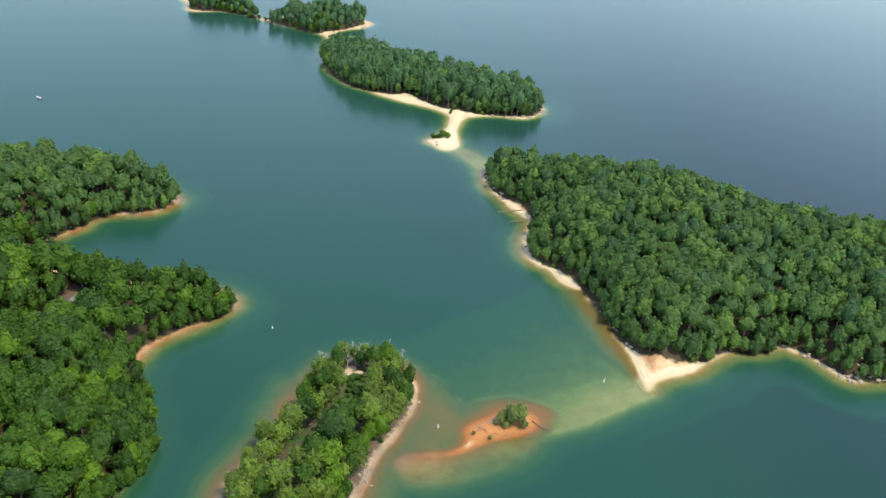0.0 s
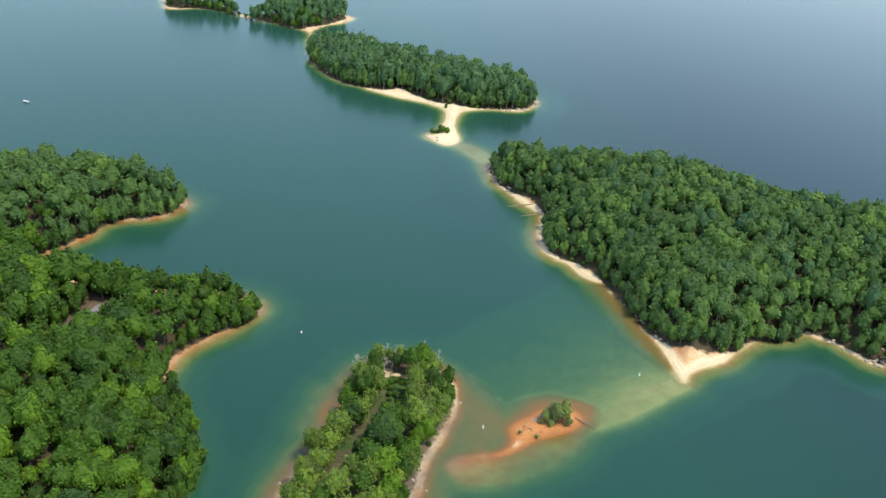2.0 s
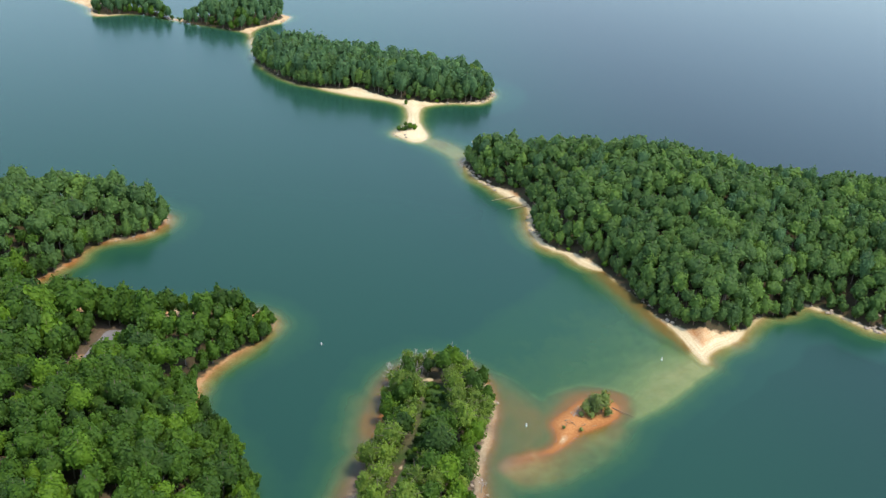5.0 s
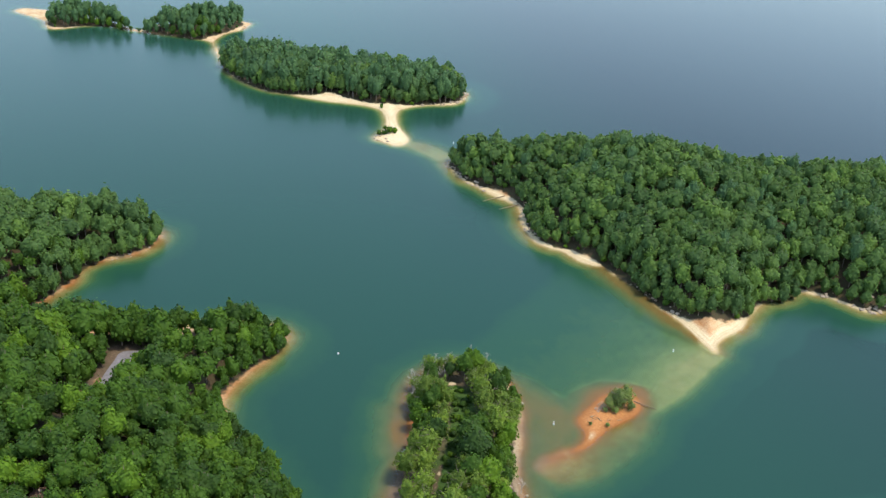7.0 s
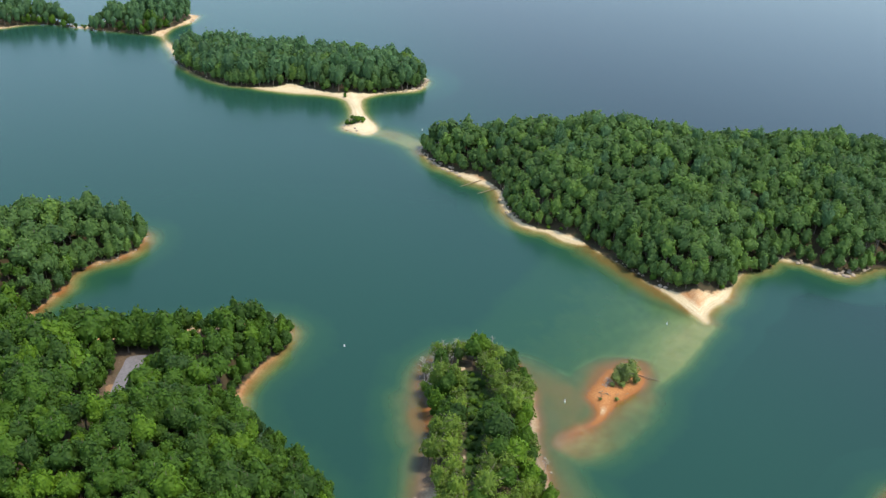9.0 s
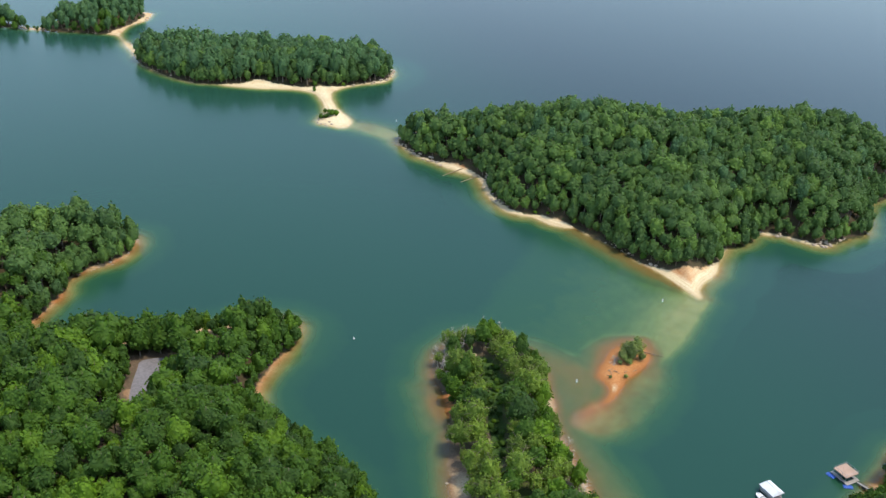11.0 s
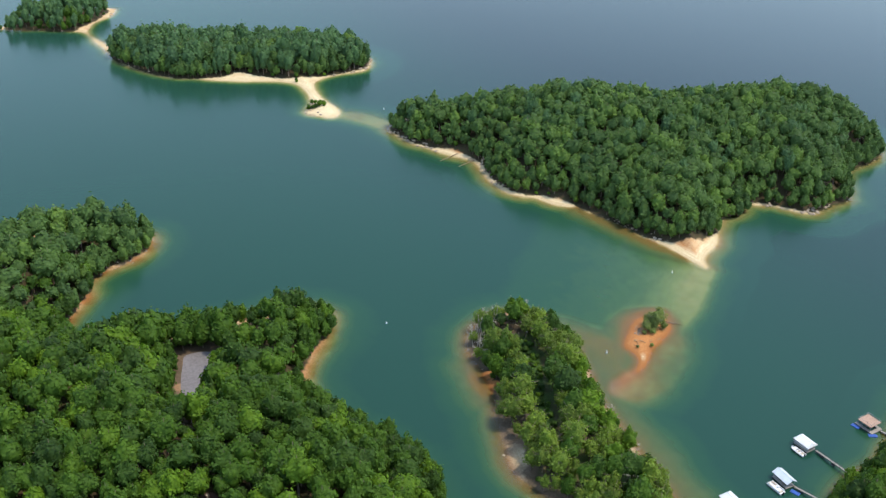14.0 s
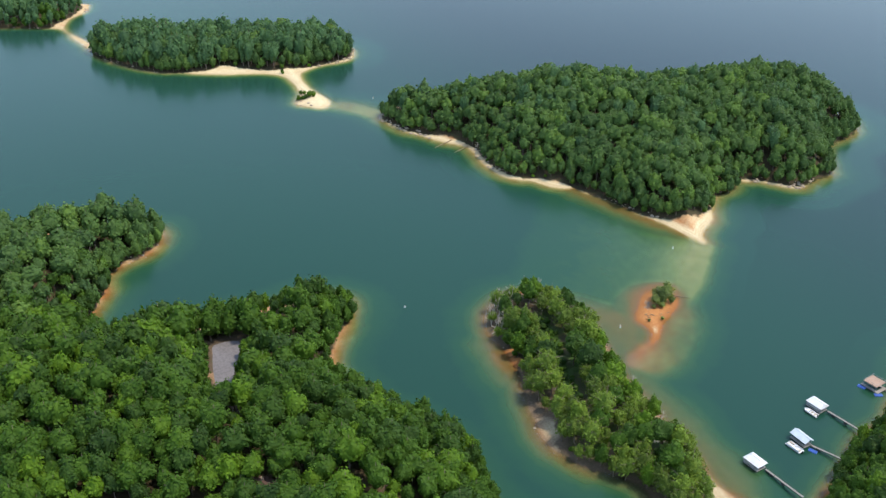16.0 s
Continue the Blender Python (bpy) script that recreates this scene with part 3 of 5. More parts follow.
def crown_shape(seed, kind, height, reach, level=0):
    """A crown: an egg of foliage swelling into boughs, closed inside and covered with leaf sprays, each a folded four-sided blade."""
    rng = np.random.default_rng(seed)
    foot, waist, taper, boughs, hollow, count, size, core = CROWNS[kind]
    count, size = int(count * (1.0, 0.50, 0.28)[level]), size * (1.0, 1.3, 1.75)[level]
    bough = unit(rng.normal(size=(boughs, 3)) + np.array((0, 0, 0.25)))
    bulk, tight = rng.uniform(0.40, 1.0, boughs), rng.uniform(0.025, 0.09, boughs)
    lean = rng.normal(size=3) * np.array((1, 1, 0)) * 0.06

    def swell(d):
        near = bulk * np.exp(-(1 - d @ bough.T) / tight)
        return 1 - hollow + hollow * near.max(1) + d @ lean

    def surface(d, share):
        r = swell(d)[:, None] * share
        p = d * r
        up = np.clip(p[:, 2:], 0, 1)
        wide = reach * (1 - taper * up ** 1.4)
        low, high = (waist - foot) * height, (1 - waist) * height
        z = np.where(p[:, 2:] > 0, p[:, 2:] * high, p[:, 2:] * low) + waist * height
        return np.concatenate([p[:, :2] * wide, z], 1)

    rows, cols = ((8, 13), (7, 11), (6, 9))[level]
    th, ph = np.meshgrid(np.linspace(0.12, math.pi - 0.12, rows), np.arange(cols) * 2 * math.pi / cols, indexing="ij")
    d = np.stack([np.sin(th) * np.cos(ph), np.sin(th) * np.sin(ph), np.cos(th)], -1).reshape(-1, 3)
    d = np.concatenate([d, [(0, 0, 1.0), (0, 0, -1.0)]])
    k = [(r * cols + c, r * cols + (c + 1) % cols, (r + 1) * cols + (c + 1) % cols, (r + 1) * cols + c) for r in range(rows - 1) for c in range(cols)]
    faces = [(a, e, g) for a, b, e, g in k] + [(a, b, e) for a, b, e, g in k]
    top, bottom = rows * cols, rows * cols + 1
    faces += [(top, (c + 1) % cols, c) for c in range(cols)] + [(bottom, (rows - 1) * cols + c, (rows - 1) * cols + (c + 1) % cols) for c in range(cols)]
    inner = surface(d, core), np.array(faces)[:, ::-1]
    d = unit(rng.normal(size=(count, 3)) + np.array((0, 0, 0.35)))
    side = unit(np.cross(d, rng.normal(size=(count, 3))))
    other = np.cross(d, side)
    p = surface(d, rng.uniform(0.90, 1.09, (count, 1)))
    here = surface(d, 1.0)
    n = np.cross(surface(unit(d + side * 0.05), 1.0) - here, surface(unit(d + other * 0.05), 1.0) - here)
    n = unit(unit(n) + np.array((0, 0, 0.22)) + rng.normal(size=(count, 3)) * 0.24)
    t = unit(np.cross(n, rng.normal(size=(count, 3))))
    b = np.cross(n, t)
    s = size * rng.uniform(0.55, 1.45, (count, 1))
    v = np.stack([p + t * s, p + b * s * 0.72 + n * s * 0.12, p - t * s, p - b * s * 0.72 + n * s * 0.12], 1).reshape(-1, 3)
    k = np.arange(count)[:, None] * 4
    return joined([inner, (v, np.concatenate([k + np.array([[0, 1, 2]]), k + np.array([[0, 2, 3]])]))])


def limb(a, b, r0, r1, sides=6):
    a, b = np.array(a, float), np.array(b, float)
    w = (b - a) / np.linalg.norm(b - a)
    u = np.cross(w, (0.3, 0.9, 0.2))
    u /= np.linalg.norm(u)
    v = np.cross(w, u)
    ang = np.arange(sides) * 2 * math.pi / sides
    ring = np.cos(ang)[:, None] * u + np.sin(ang)[:, None] * v
    vs = np.concatenate([a + ring * r0, b + ring * r1, [b]])
    f = []
    for k in range(sides):
        m = (k + 1) % sides
        f += [(k, m, sides + m), (k, sides + m, sides + k), (sides + k, sides + m, 2 * sides)]
    return vs, np.array(f)


def trunk_shape(seed, kind, height, reach, level=0):
    rng = np.random.default_rng(seed + 500)
    base = 0.017 * height
    bend = rng.uniform(-0.5, 0.5, 2)
    mid = (bend[0], bend[1], height * 0.5)
    pieces = [limb((0, 0, -1.2), mid, base * 1.25, base * 0.8), limb(mid, (bend[0] * 0.6, bend[1] * 0.6, height * 0.92), base * 0.8, base * 0.15)]
    thin = kind in ("scrub", "bush")  # their limbs reach out of the crown
    for k in range((9 if thin else 5 if kind == "broad" else 4) if level == 0 else 0):
        a, up = k * 2.2 + rng.uniform(-0.4, 0.4), rng.uniform(0.38, 0.80 if thin else 0.62)
        r = reach * (rng.uniform(0.7, 1.02) if thin else rng.uniform(0.5, 0.75))
        pieces.append(limb((bend[0], bend[1], height * up), (math.cos(a) * r, math.sin(a) * r, height * (up + 0.14)), base * 0.45, base * 0.12, 5))
    return joined(pieces)


KINDS = {"broad": [(17.0, 6.2), (15.5, 6.4), (18.5, 6.0), (16.0, 5.5), (17.5, 6.9), (14.5, 5.2), (19.0, 5.8)],
         "edge": [(14.5, 5.2), (16.5, 5.4), (12.5, 4.8), (15.0, 5.0)],
         "scrub": [(14.0, 5.6), (16.5, 6.0), (12.5, 5.2), (15.0, 6.4)],
         "pine": [(20.0, 4.7), (21.5, 5.1), (18.5, 4.6), (19.5, 5.3)],
         "bush": [(7.6, 3.2), (6.4, 3.3), (4.6, 2.7)],
         "shrub": [(2.8, 1.7), (3.6, 2.0), (4.6, 2.2)]}
SHAPES = {(kind, level): [(crown_shape(17 * k + len(kind), kind, h, r, level), trunk_shape(k, kind, h, r, level)) for k, (h, r) in enumerate(sizes)] for kind, sizes in KINDS.items() for level in (0, 1, 2)}
# share of pines, spacing, size of the trees and how far out they stand in each wood
STANDS = {"main": (0.14, 4.8, 0.95, -0.8), "second": (0.75, 4.6, 1.08, -1.0), "third": (0.9, 5.4, 0.9, -2.0), "far": (0.9, 5.4, 0.9, -2.0),
          "long": (0.75, 5.0, 1.05, -0.6), "point": (0.0, 4.4, 0.90, -3.2), "dockside": (0.0, 4.6, 0.9, -2.6)}
ROOF_SPOT = (-157, 277)  # where a house stands under the trees


def planted():
    """Where the trees stand: (wood, kind, variant, x, y, z, turn, scale)."""
    rng = np.random.default_rng(5)
    out = []
    for name, outline in WOODS.items():
        pines, gap, size, out_by = STANDS[name]
        q = np.array(outline)
        (x0, y0), (x1, y1) = q.min(0), q.max(0)
        n = int((x1 - x0) * (y1 - y0) / (gap * gap) * 14)
        x, y = rng.uniform(x0 - 5, x1 + 5, n), rng.uniform(y0 - 5, y1 + 5, n)
        d, lot = inside(x, y, outline), inside(x, y, LOT)
        spill = 2.6 * np.clip(lattice(x, y, 17, 31) * 2.0, 0, 1) * (np.hypot(x - 126, y - 368) > 22) if name == "main" else 0.0  # here and there the wood comes down to the water
        ok = (d > out_by - spill) & (lot < np.where(y < 354, -3.6, -2.7))
        ok &= (x - ROOF_SPOT[0] + 1.5) ** 2 + (y - ROOF_SPOT[1] + 3) ** 2 > 40
        if name == "long":
            ok &= inside(x, y, GLADE) < -2.0
            ok &= np.hypot(x + 27.5, y - 271) > 4.0
            ok &= np.hypot(x + 24, y - 278) > 3.0
            ok &= np.hypot(x + 9, y - 340) > 5.0
        if name == "point":  # cleared to fit the camera's view of the track
            ok &= np.hypot(x + 116, y - 387) > 4.5
            ok &= np.hypot(x + 112, y - 390) > 4.5
        if name in ("long", "point"):
            for bx, by, br in BARE if name == "long" else EARTH:
                ok &= (x - bx) ** 2 + (y - by) ** 2 > (br + (0.8 if name == "long" else 1.2)) ** 2
        x, y, d, lot = x[ok], y[ok], d[ok], lot[ok]
        cells = {}
        thin = lattice(x, y, 30, 9)
        for px, py, pd, th, pl in zip(x, y, d, thin, lot):
            g = gap * (1.0 + 0.16 * th) * (0.85 if pd - out_by < 5 else 1.0)
            i, j = int(px // gap), int(py // gap)
            if all((px - qx) ** 2 + (py - qy) ** 2 > g * g for a in (-1, 0, 1, -2, 2) for b in (-1, 0, 1, -2, 2) for qx, qy in cells.get((i + a, j + b), ())):
                cells.setdefault((i, j), []).append((px, py))
                kind = ("scrub" if name == "long" else "pine") if rng.random() < pines * (1 + 0.5 * th) and (name != "main" or pd - out_by > 8) and (pd - out_by > 5 or name == "long" or rng.random() < 0.5) else "edge" if pd - out_by < 8 or pl > -7 else "broad"
                out.append([name, kind, int(rng.integers(len(KINDS[kind]))), px, py, 0.0, rng.uniform(0, 6.28), size * rng.uniform(*((0.62, 1.2) if name == "long" else (0.66, 1.26) if name == "point" else (0.78, 1.2) if name in ("second", "third", "far") else (0.76, 1.18))) * (0.80 if pd - out_by < 4 else 1.0) * (0.86 if name == "long" and py > 334 else 0.6 if math.hypot(px + 112, py - 380) < 9 else 1.0) * (0.86 if name == "main" and kind == "pine" else 1.0) * (1.0 if name != "point" or py < 350 or px < -160 else 0.92 if px > -114 else 1.12 if py > 374 else 1.0)])
    z, _, _ = terrain([o[3] for o in out], [o[4] for o in out])
    for o, h in zip(out, z):
        o[5] = float(h)
    return out


def place(o):
    return Matrix.LocRotScale((o[3], o[4], o[5]), Euler((0, 0, o[6])), (o[7], o[7], o[7]))


LABELS = {"broad": "broadleaf tree with a rounded green crown in the woods", "edge": "low-branched broadleaf tree leaning out at the wood's edge", "scrub": "scrubby olive-green pine with a thin ragged crown", "pine": "tall dark green pine tree with a narrow crown"}
NAMES = {"bush": "bush", "scrub": "scrub_pine", "broad": "broadleaf_tree", "edge": "broadleaf_tree", "pine": "pine_tree", "shrub": "shrub"}
MADE = {}


def tree(kind, variant, m, label, group):
    """One tree or shrub: a trunk with limbs and a crown of leaves."""
    if (kind, variant) not in MADE:
        crown, trunk = SHAPES[kind, 0][variant]
        top = new(NAMES[kind])
        a, b = mesh_of("trunk", *trunk, 3, [BARK]), mesh_of("crown", *crown, 3, [{"pine": PINE, "scrub": SCRUB, "bush": BUSH}.get(kind, LEAF)])
        for nm, me in (("trunk", a), ("crown", b)):
            smooth(me)
            ob = new(nm, me)
            ob.parent = top
        MADE[kind, variant] = top
        top.matrix_basis = m
        got = top
    else:
        src = MADE[kind, variant]
        keep = src.matrix_basis.copy()
        src.matrix_basis = Matrix()
        got = copy_thing(src, m)
        src.matrix_basis = keep
    return tagged(got, label, kind if kind in ("shrub", "bush") else "tree", group)


def woods():
    trees = planted()
    near = {"broad": [], "edge": [], "pine": [], "scrub": []}
    for o in trees:
        near[o[1]].append(((o[3] + 40) ** 2 + (o[4] - 215) ** 2, o))
    single = set()
    for kind, most in (("broad", 220), ("edge", 150), ("pine", 130), ("scrub", 150)):
        for _, o in sorted(near[kind], key=lambda e: e[0])[:most]:
            single.add(id(o))
            tree(kind, o[2], place(o), LABELS[kind], "trees of the " + ("island" if o[0] == "long" else "shore"))
    for name in WOODS:
        rest = [o for o in trees if o[0] == name and id(o) not in single]
        if not rest:
            continue
        vs, fs, mat, tint, n = [], [], [], [], 0
        rng = np.random.default_rng(len(rest))
        for o in rest:
            m = np.array(place(o))
            # the main island's east end takes only the darker tints
            own = rng.random() * (0.55 if o[0] == "main" and o[3] > 262 + 25 * math.sin(o[4] / 17) else 1.0)
            # slot 4 gives the far end of the point the hazed leaves
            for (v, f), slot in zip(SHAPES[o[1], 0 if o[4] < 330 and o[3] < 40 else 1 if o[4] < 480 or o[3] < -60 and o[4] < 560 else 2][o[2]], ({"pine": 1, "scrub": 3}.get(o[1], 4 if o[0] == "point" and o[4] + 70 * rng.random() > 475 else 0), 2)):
                vs.append(v @ m[:3, :3].T + m[:3, 3]), fs.append(f + n)
                mat.append(np.full(len(f), slot)), tint.append(np.full(len(v), own))
                n += len(v)
        # the main and second islands carry their haze in the leaf colour
        me = mesh_of("woodland", np.concatenate(vs), np.concatenate(fs), 3, [HAZED_WOOD if name in ("main", "second") else LEAF_WOOD, PINE_WOOD, BARK, SCRUB_WOOD, HAZED_WOOD])
        me.polygons.foreach_set("material_index", np.concatenate(mat).astype(np.int32))
        point_values(me, "tint", np.concatenate(tint))
        smooth(me)
        tagged(new("woodland", me), "dense green woodland of pines and broadleaf trees", "trees", kind="stuff")
    print("TREES", len(trees), {n: sum(o[0] == n for o in trees) for n in WOODS})


woods()


# ---- small structures and things ----
def part(name, bm, mat, parent=None, label="", at=None):
    """Links a bmesh as one mesh object, under a thing if one is given."""
    me = bpy.data.meshes.new(name)
    bm.to_mesh(me)
    bm.free()
    me.materials.append(mat)
    ob = new(name, me)
    if at is not None:
        ob.matrix_basis = at
    if parent is not None:
        ob.parent = parent
    if label:
        ob["label"] = label
    return ob


def box(bm, x0, x1, y0, y1, z0, z1, soft=0.0):
    got = bmesh.ops.create_cube(bm, size=1.0, matrix=Matrix.LocRotScale(((x0 + x1) / 2, (y0 + y1) / 2, (z0 + z1) / 2), None, (x1 - x0, y1 - y0, z1 - z0)))
    if soft:
        edges = list({e for v in got["verts"] for e in v.link_edges})
        bmesh.ops.bevel(bm, geom=edges, offset=soft, segments=2, affect="EDGES", profile=0.6)
    return bm


def rod(bm, a, b, r0, r1=None, sides=8):
    a, b = Vector(a), Vector(b)
    turn = (b - a).to_track_quat("Z", "Y").to_matrix().to_4x4()
    bmesh.ops.create_cone(bm, cap_ends=True, segments=sides, radius1=r0, radius2=r0 if r1 is None else r1, depth=(b - a).length,
                          matrix=Matrix.Translation((a + b) / 2) @ turn)
    return bm


WHITE_METAL = plain("white_roof_metal", (0.56, 0.565, 0.56), (0.70, 0.70, 0.69), 3.0, 0.45, 0.0, 0.1)
BLUE_METAL = plain("pale_blue_roof_metal", (0.44, 0.49, 0.52), (0.54, 0.59, 0.62), 3.0, 0.45, 0.0, 0.1)
DECK_WOOD = plain("weathered_deck_boards", (0.22, 0.20, 0.17), (0.34, 0.31, 0.27), 5.0, 0.8, 0, 0.5, 0.3)
TAN_DECK = plain("tan_sun_deck", (0.34, 0.22, 0.155), (0.43, 0.29, 0.21), 3.0, 0.8, 0, 0.3, 0.3)
GREY_STEEL = plain("galvanised_steel", (0.30, 0.31, 0.32), (0.42, 0.43, 0.44), 6.0, 0.5, 0.6, 0.1)
DARK_STEEL = plain("dark_edge_steel", (0.05, 0.05, 0.05), (0.09, 0.088, 0.085), 6.0, 0.6, 0.3, 0.1)
GREY_PANEL = plain("grey_panel", (0.33, 0.33, 0.325), (0.44, 0.435, 0.43), 4.0, 0.9, 0, 0.2)
FLOAT_BLACK = plain("black_float_plastic", (0.02, 0.021, 0.022), (0.04, 0.04, 0.042), 4.0, 0.6, 0, 0.1)
GEL_WHITE = plain("white_gelcoat", (0.74, 0.74, 0.73), (0.80, 0.80, 0.79), 4.0, 0.25, 0, 0.02)
SEAT_TAN = plain("tan_boat_seat", (0.42, 0.34, 0.25), (0.52, 0.43, 0.33), 6.0, 0.6, 0, 0.2)
BLUE_PLASTIC = plain("blue_plastic", (0.03, 0.09, 0.36), (0.05, 0.14, 0.46), 5.0, 0.4, 0, 0.05)
BUOY_WHITE = plain("white_buoy_plastic", (0.76, 0.76, 0.75), (0.82, 0.82, 0.81), 5.0, 0.35, 0, 0.03)
BUOY_ORANGE = plain("orange_band", (0.62, 0.18, 0.03), (0.7, 0.24, 0.05), 5.0, 0.4, 0, 0.03)
SHINGLE = plain("brown_shingles", (0.09, 0.055, 0.042), (0.15, 0.09, 0.07), 4.0, 0.9, 0, 0.5, 0.2)
SIDING = plain("grey_board_siding", (0.30, 0.27, 0.24), (0.38, 0.34, 0.30), 5.0, 0.8, 0, 0.2, 0.3)


def car_park():
    """The gravelled clearing on the point, level on its hilltop."""
    q = rounded(LOT, 4)
    bm = bmesh.new()
    top = [bm.verts.new((x, y, LOT_HEIGHT + 0.10)) for x, y in q]
    face = bm.faces.new(top)
    got = bmesh.ops.extrude_face_region(bm, geom=[face])
    for v in got["geom"]:
        if isinstance(v, bmesh.types.BMVert):
            v.co.z -= 0.6
    bmesh.ops.recalc_face_normals(bm, faces=bm.faces)
    tagged(part("pavement", bm, GRAVEL), "grey gravel clearing between the trees", "pavement", kind="structure")


def gable(bm, w, l, eave, ridge, side, thick=0.12, hip=0.0):
    """One slope of a roof, a slab with its own thickness."""
    s = side
    top = [(0, -l / 2 + hip, ridge), (0, l / 2 - hip, ridge), (s * w / 2, l / 2, eave), (s * w / 2, -l / 2, eave)]
    vs = [bm.verts.new(p) for p in top] + [bm.verts.new((x, y, z - thick)) for x, y, z in top]
    bm.faces.new(vs[:4]), bm.faces.new(vs[4:])
    for k in range(4):
        m = (k + 1) % 4
        bm.faces.new((vs[k], vs[m], vs[4 + m], vs[4 + k]))
    bmesh.ops.recalc_face_normals(bm, faces=bm.faces)
    return bm


def hip_end(bm, w, l, eave, ridge, end, hip, thick=0.12):
    top = [(0, end * (l / 2 - hip), ridge), (w / 2, end * l / 2, eave), (-w / 2, end * l / 2, eave)]
    vs = [bm.verts.new(p) for p in top] + [bm.verts.new((x, y, z - thick)) for x, y, z in top]
    bm.faces.new(vs[:3]), bm.faces.new(vs[3:])
    for k in range(3):
        m = (k + 1) % 3
        bm.faces.new((vs[k], vs[m], vs[3 + m], vs[3 + k]))
    bmesh.ops.recalc_face_normals(bm, faces=bm.faces)
    return bm


def covered_dock(x, y, turn, w, l, roof_mat, label, hip):
    """A floating slip: two side walks and a back walk on floats, four posts a side, a roof over the berth."""
    top = new("boat_dock")
    top.matrix_basis = pose(x, y, 0, 0, 0, turn)
    for nm, x0, x1, y0, y1 in (("walkway", -w / 2, -w / 2 + 1.2, -l / 2, l / 2), ("walkway", w / 2 - 1.2, w / 2, -l / 2, l / 2), ("walkway", -w / 2 + 1.2, w / 2 - 1.2, -l / 2, -l / 2 + 1.5)):
        deck = part(nm, box(bmesh.new(), x0, x1, y0, y1, 0.45, 0.6), DECK_WOOD, top)
        part("float", box(bmesh.new(), x0 + 0.06, x1 - 0.06, y0 + 0.1, y1 - 0.1, -0.3, 0.45, 0.05), FLOAT_BLACK, deck)
    for sx in (-1, 1):
        for k in range(4):
            px, py = sx * (w / 2 - 0.35), -l / 2 + 0.4 + k * (l - 0.8) / 3
            part("post", rod(bmesh.new(), (px, py, 0.6), (px, py, 2.75), 0.07), GREY_STEEL, top)
    for sx in (-1, 1):
        part("roof_panel", gable(bmesh.new(), w + 0.6, l + 0.6, 2.7, 4.0, sx, 0.1, hip), roof_mat, top)
        # coloured near black to draw the shadow line round the roof
        part("shadow_gutter", box(bmesh.new(), sx * (w / 2 + 0.3) - 0.06, sx * (w / 2 + 0.3) + 0.06, -l / 2 - 0.3, l / 2 + 0.3, 2.52, 2.65), DARK_STEEL, top)
    if hip:
        for end in (-1, 1):
            part("roof_end", hip_end(bmesh.new(), w + 0.6, l + 0.6, 2.7, 4.0, end, hip, 0.1), roof_mat, top)
    part("ridge_cap", rod(bmesh.new(), (0, -l / 2 - 0.3 + hip, 4.02), (0, l / 2 + 0.3 - hip, 4.02), 0.09, None, 6), roof_mat, top)
    return tagged(top, label, "dock", "docks in the cove")


def side_panel(dock, w, l):
    """A grey panel under the eave of a slip."""
    part("side_panel", box(bmesh.new(), -w / 2 + 0.05, -w / 2 + 0.11, -l / 2, l / 2, 1.3, 2.6, 0.02), GREY_PANEL, dock, "grey side panel")


def gangway(x0, y0, x1, y1, z1, w, label):
    """A long footbridge from a dock to the bank, with boards, side rails and floats."""
    a, b = Vector((x0, y0, 0.75)), Vector((x1, y1, z1))
    n = (b - a).length
    top = new("gangway")
    tilt = math.degrees(math.atan2(z1 - 0.75, (b - a).xy.length))
    top.matrix_basis = pose(x0, y0, 0.75, tilt, 0, -math.degrees(math.atan2(x1 - x0, y1 - y0)))
    for sx in (-1, 1):
        part("beam", box(bmesh.new(), sx * w / 2 - 0.06, sx * w / 2 + 0.06, 0, n, -0.22, 0.02), DARK_STEEL, top)
        part("handrail", rod(bmesh.new(), (sx * w / 2, 0, 0.95), (sx * w / 2, n, 0.95), 0.03, None, 6), DARK_STEEL, top)
        for k in range(int(n / 2.4) + 1):
            part("rail_post", rod(bmesh.new(), (sx * w / 2, k * 2.4, 0), (sx * w / 2, k * 2.4, 0.95), 0.028, None, 6), DARK_STEEL, top)
    count = int(n / 0.6)
    board = bpy.data.meshes.new("board")
    bm = box(bmesh.new(), -w / 2 + 0.06, w / 2 - 0.06, -0.27, 0.27, 0, 0.05)
    bm.to_mesh(board)
    bm.free()
    board.materials.append(DECK_WOOD)
    for k in range(count):
        ob = new("board", board)
        ob.location = (0, (k + 0.5) * n / count, 0.02)
        ob.parent = top
    for k in range(max(1, int(n / 7))):
        part("float", box(bmesh.new(), -w / 2 - 0.1, w / 2 + 0.1, 3 + k * 6 - 0.7, 3 + k * 6 + 0.7, -0.95, -0.22, 0.06), FLOAT_BLACK, top)
    return tagged(top, label, "gangway", "docks in the cove")


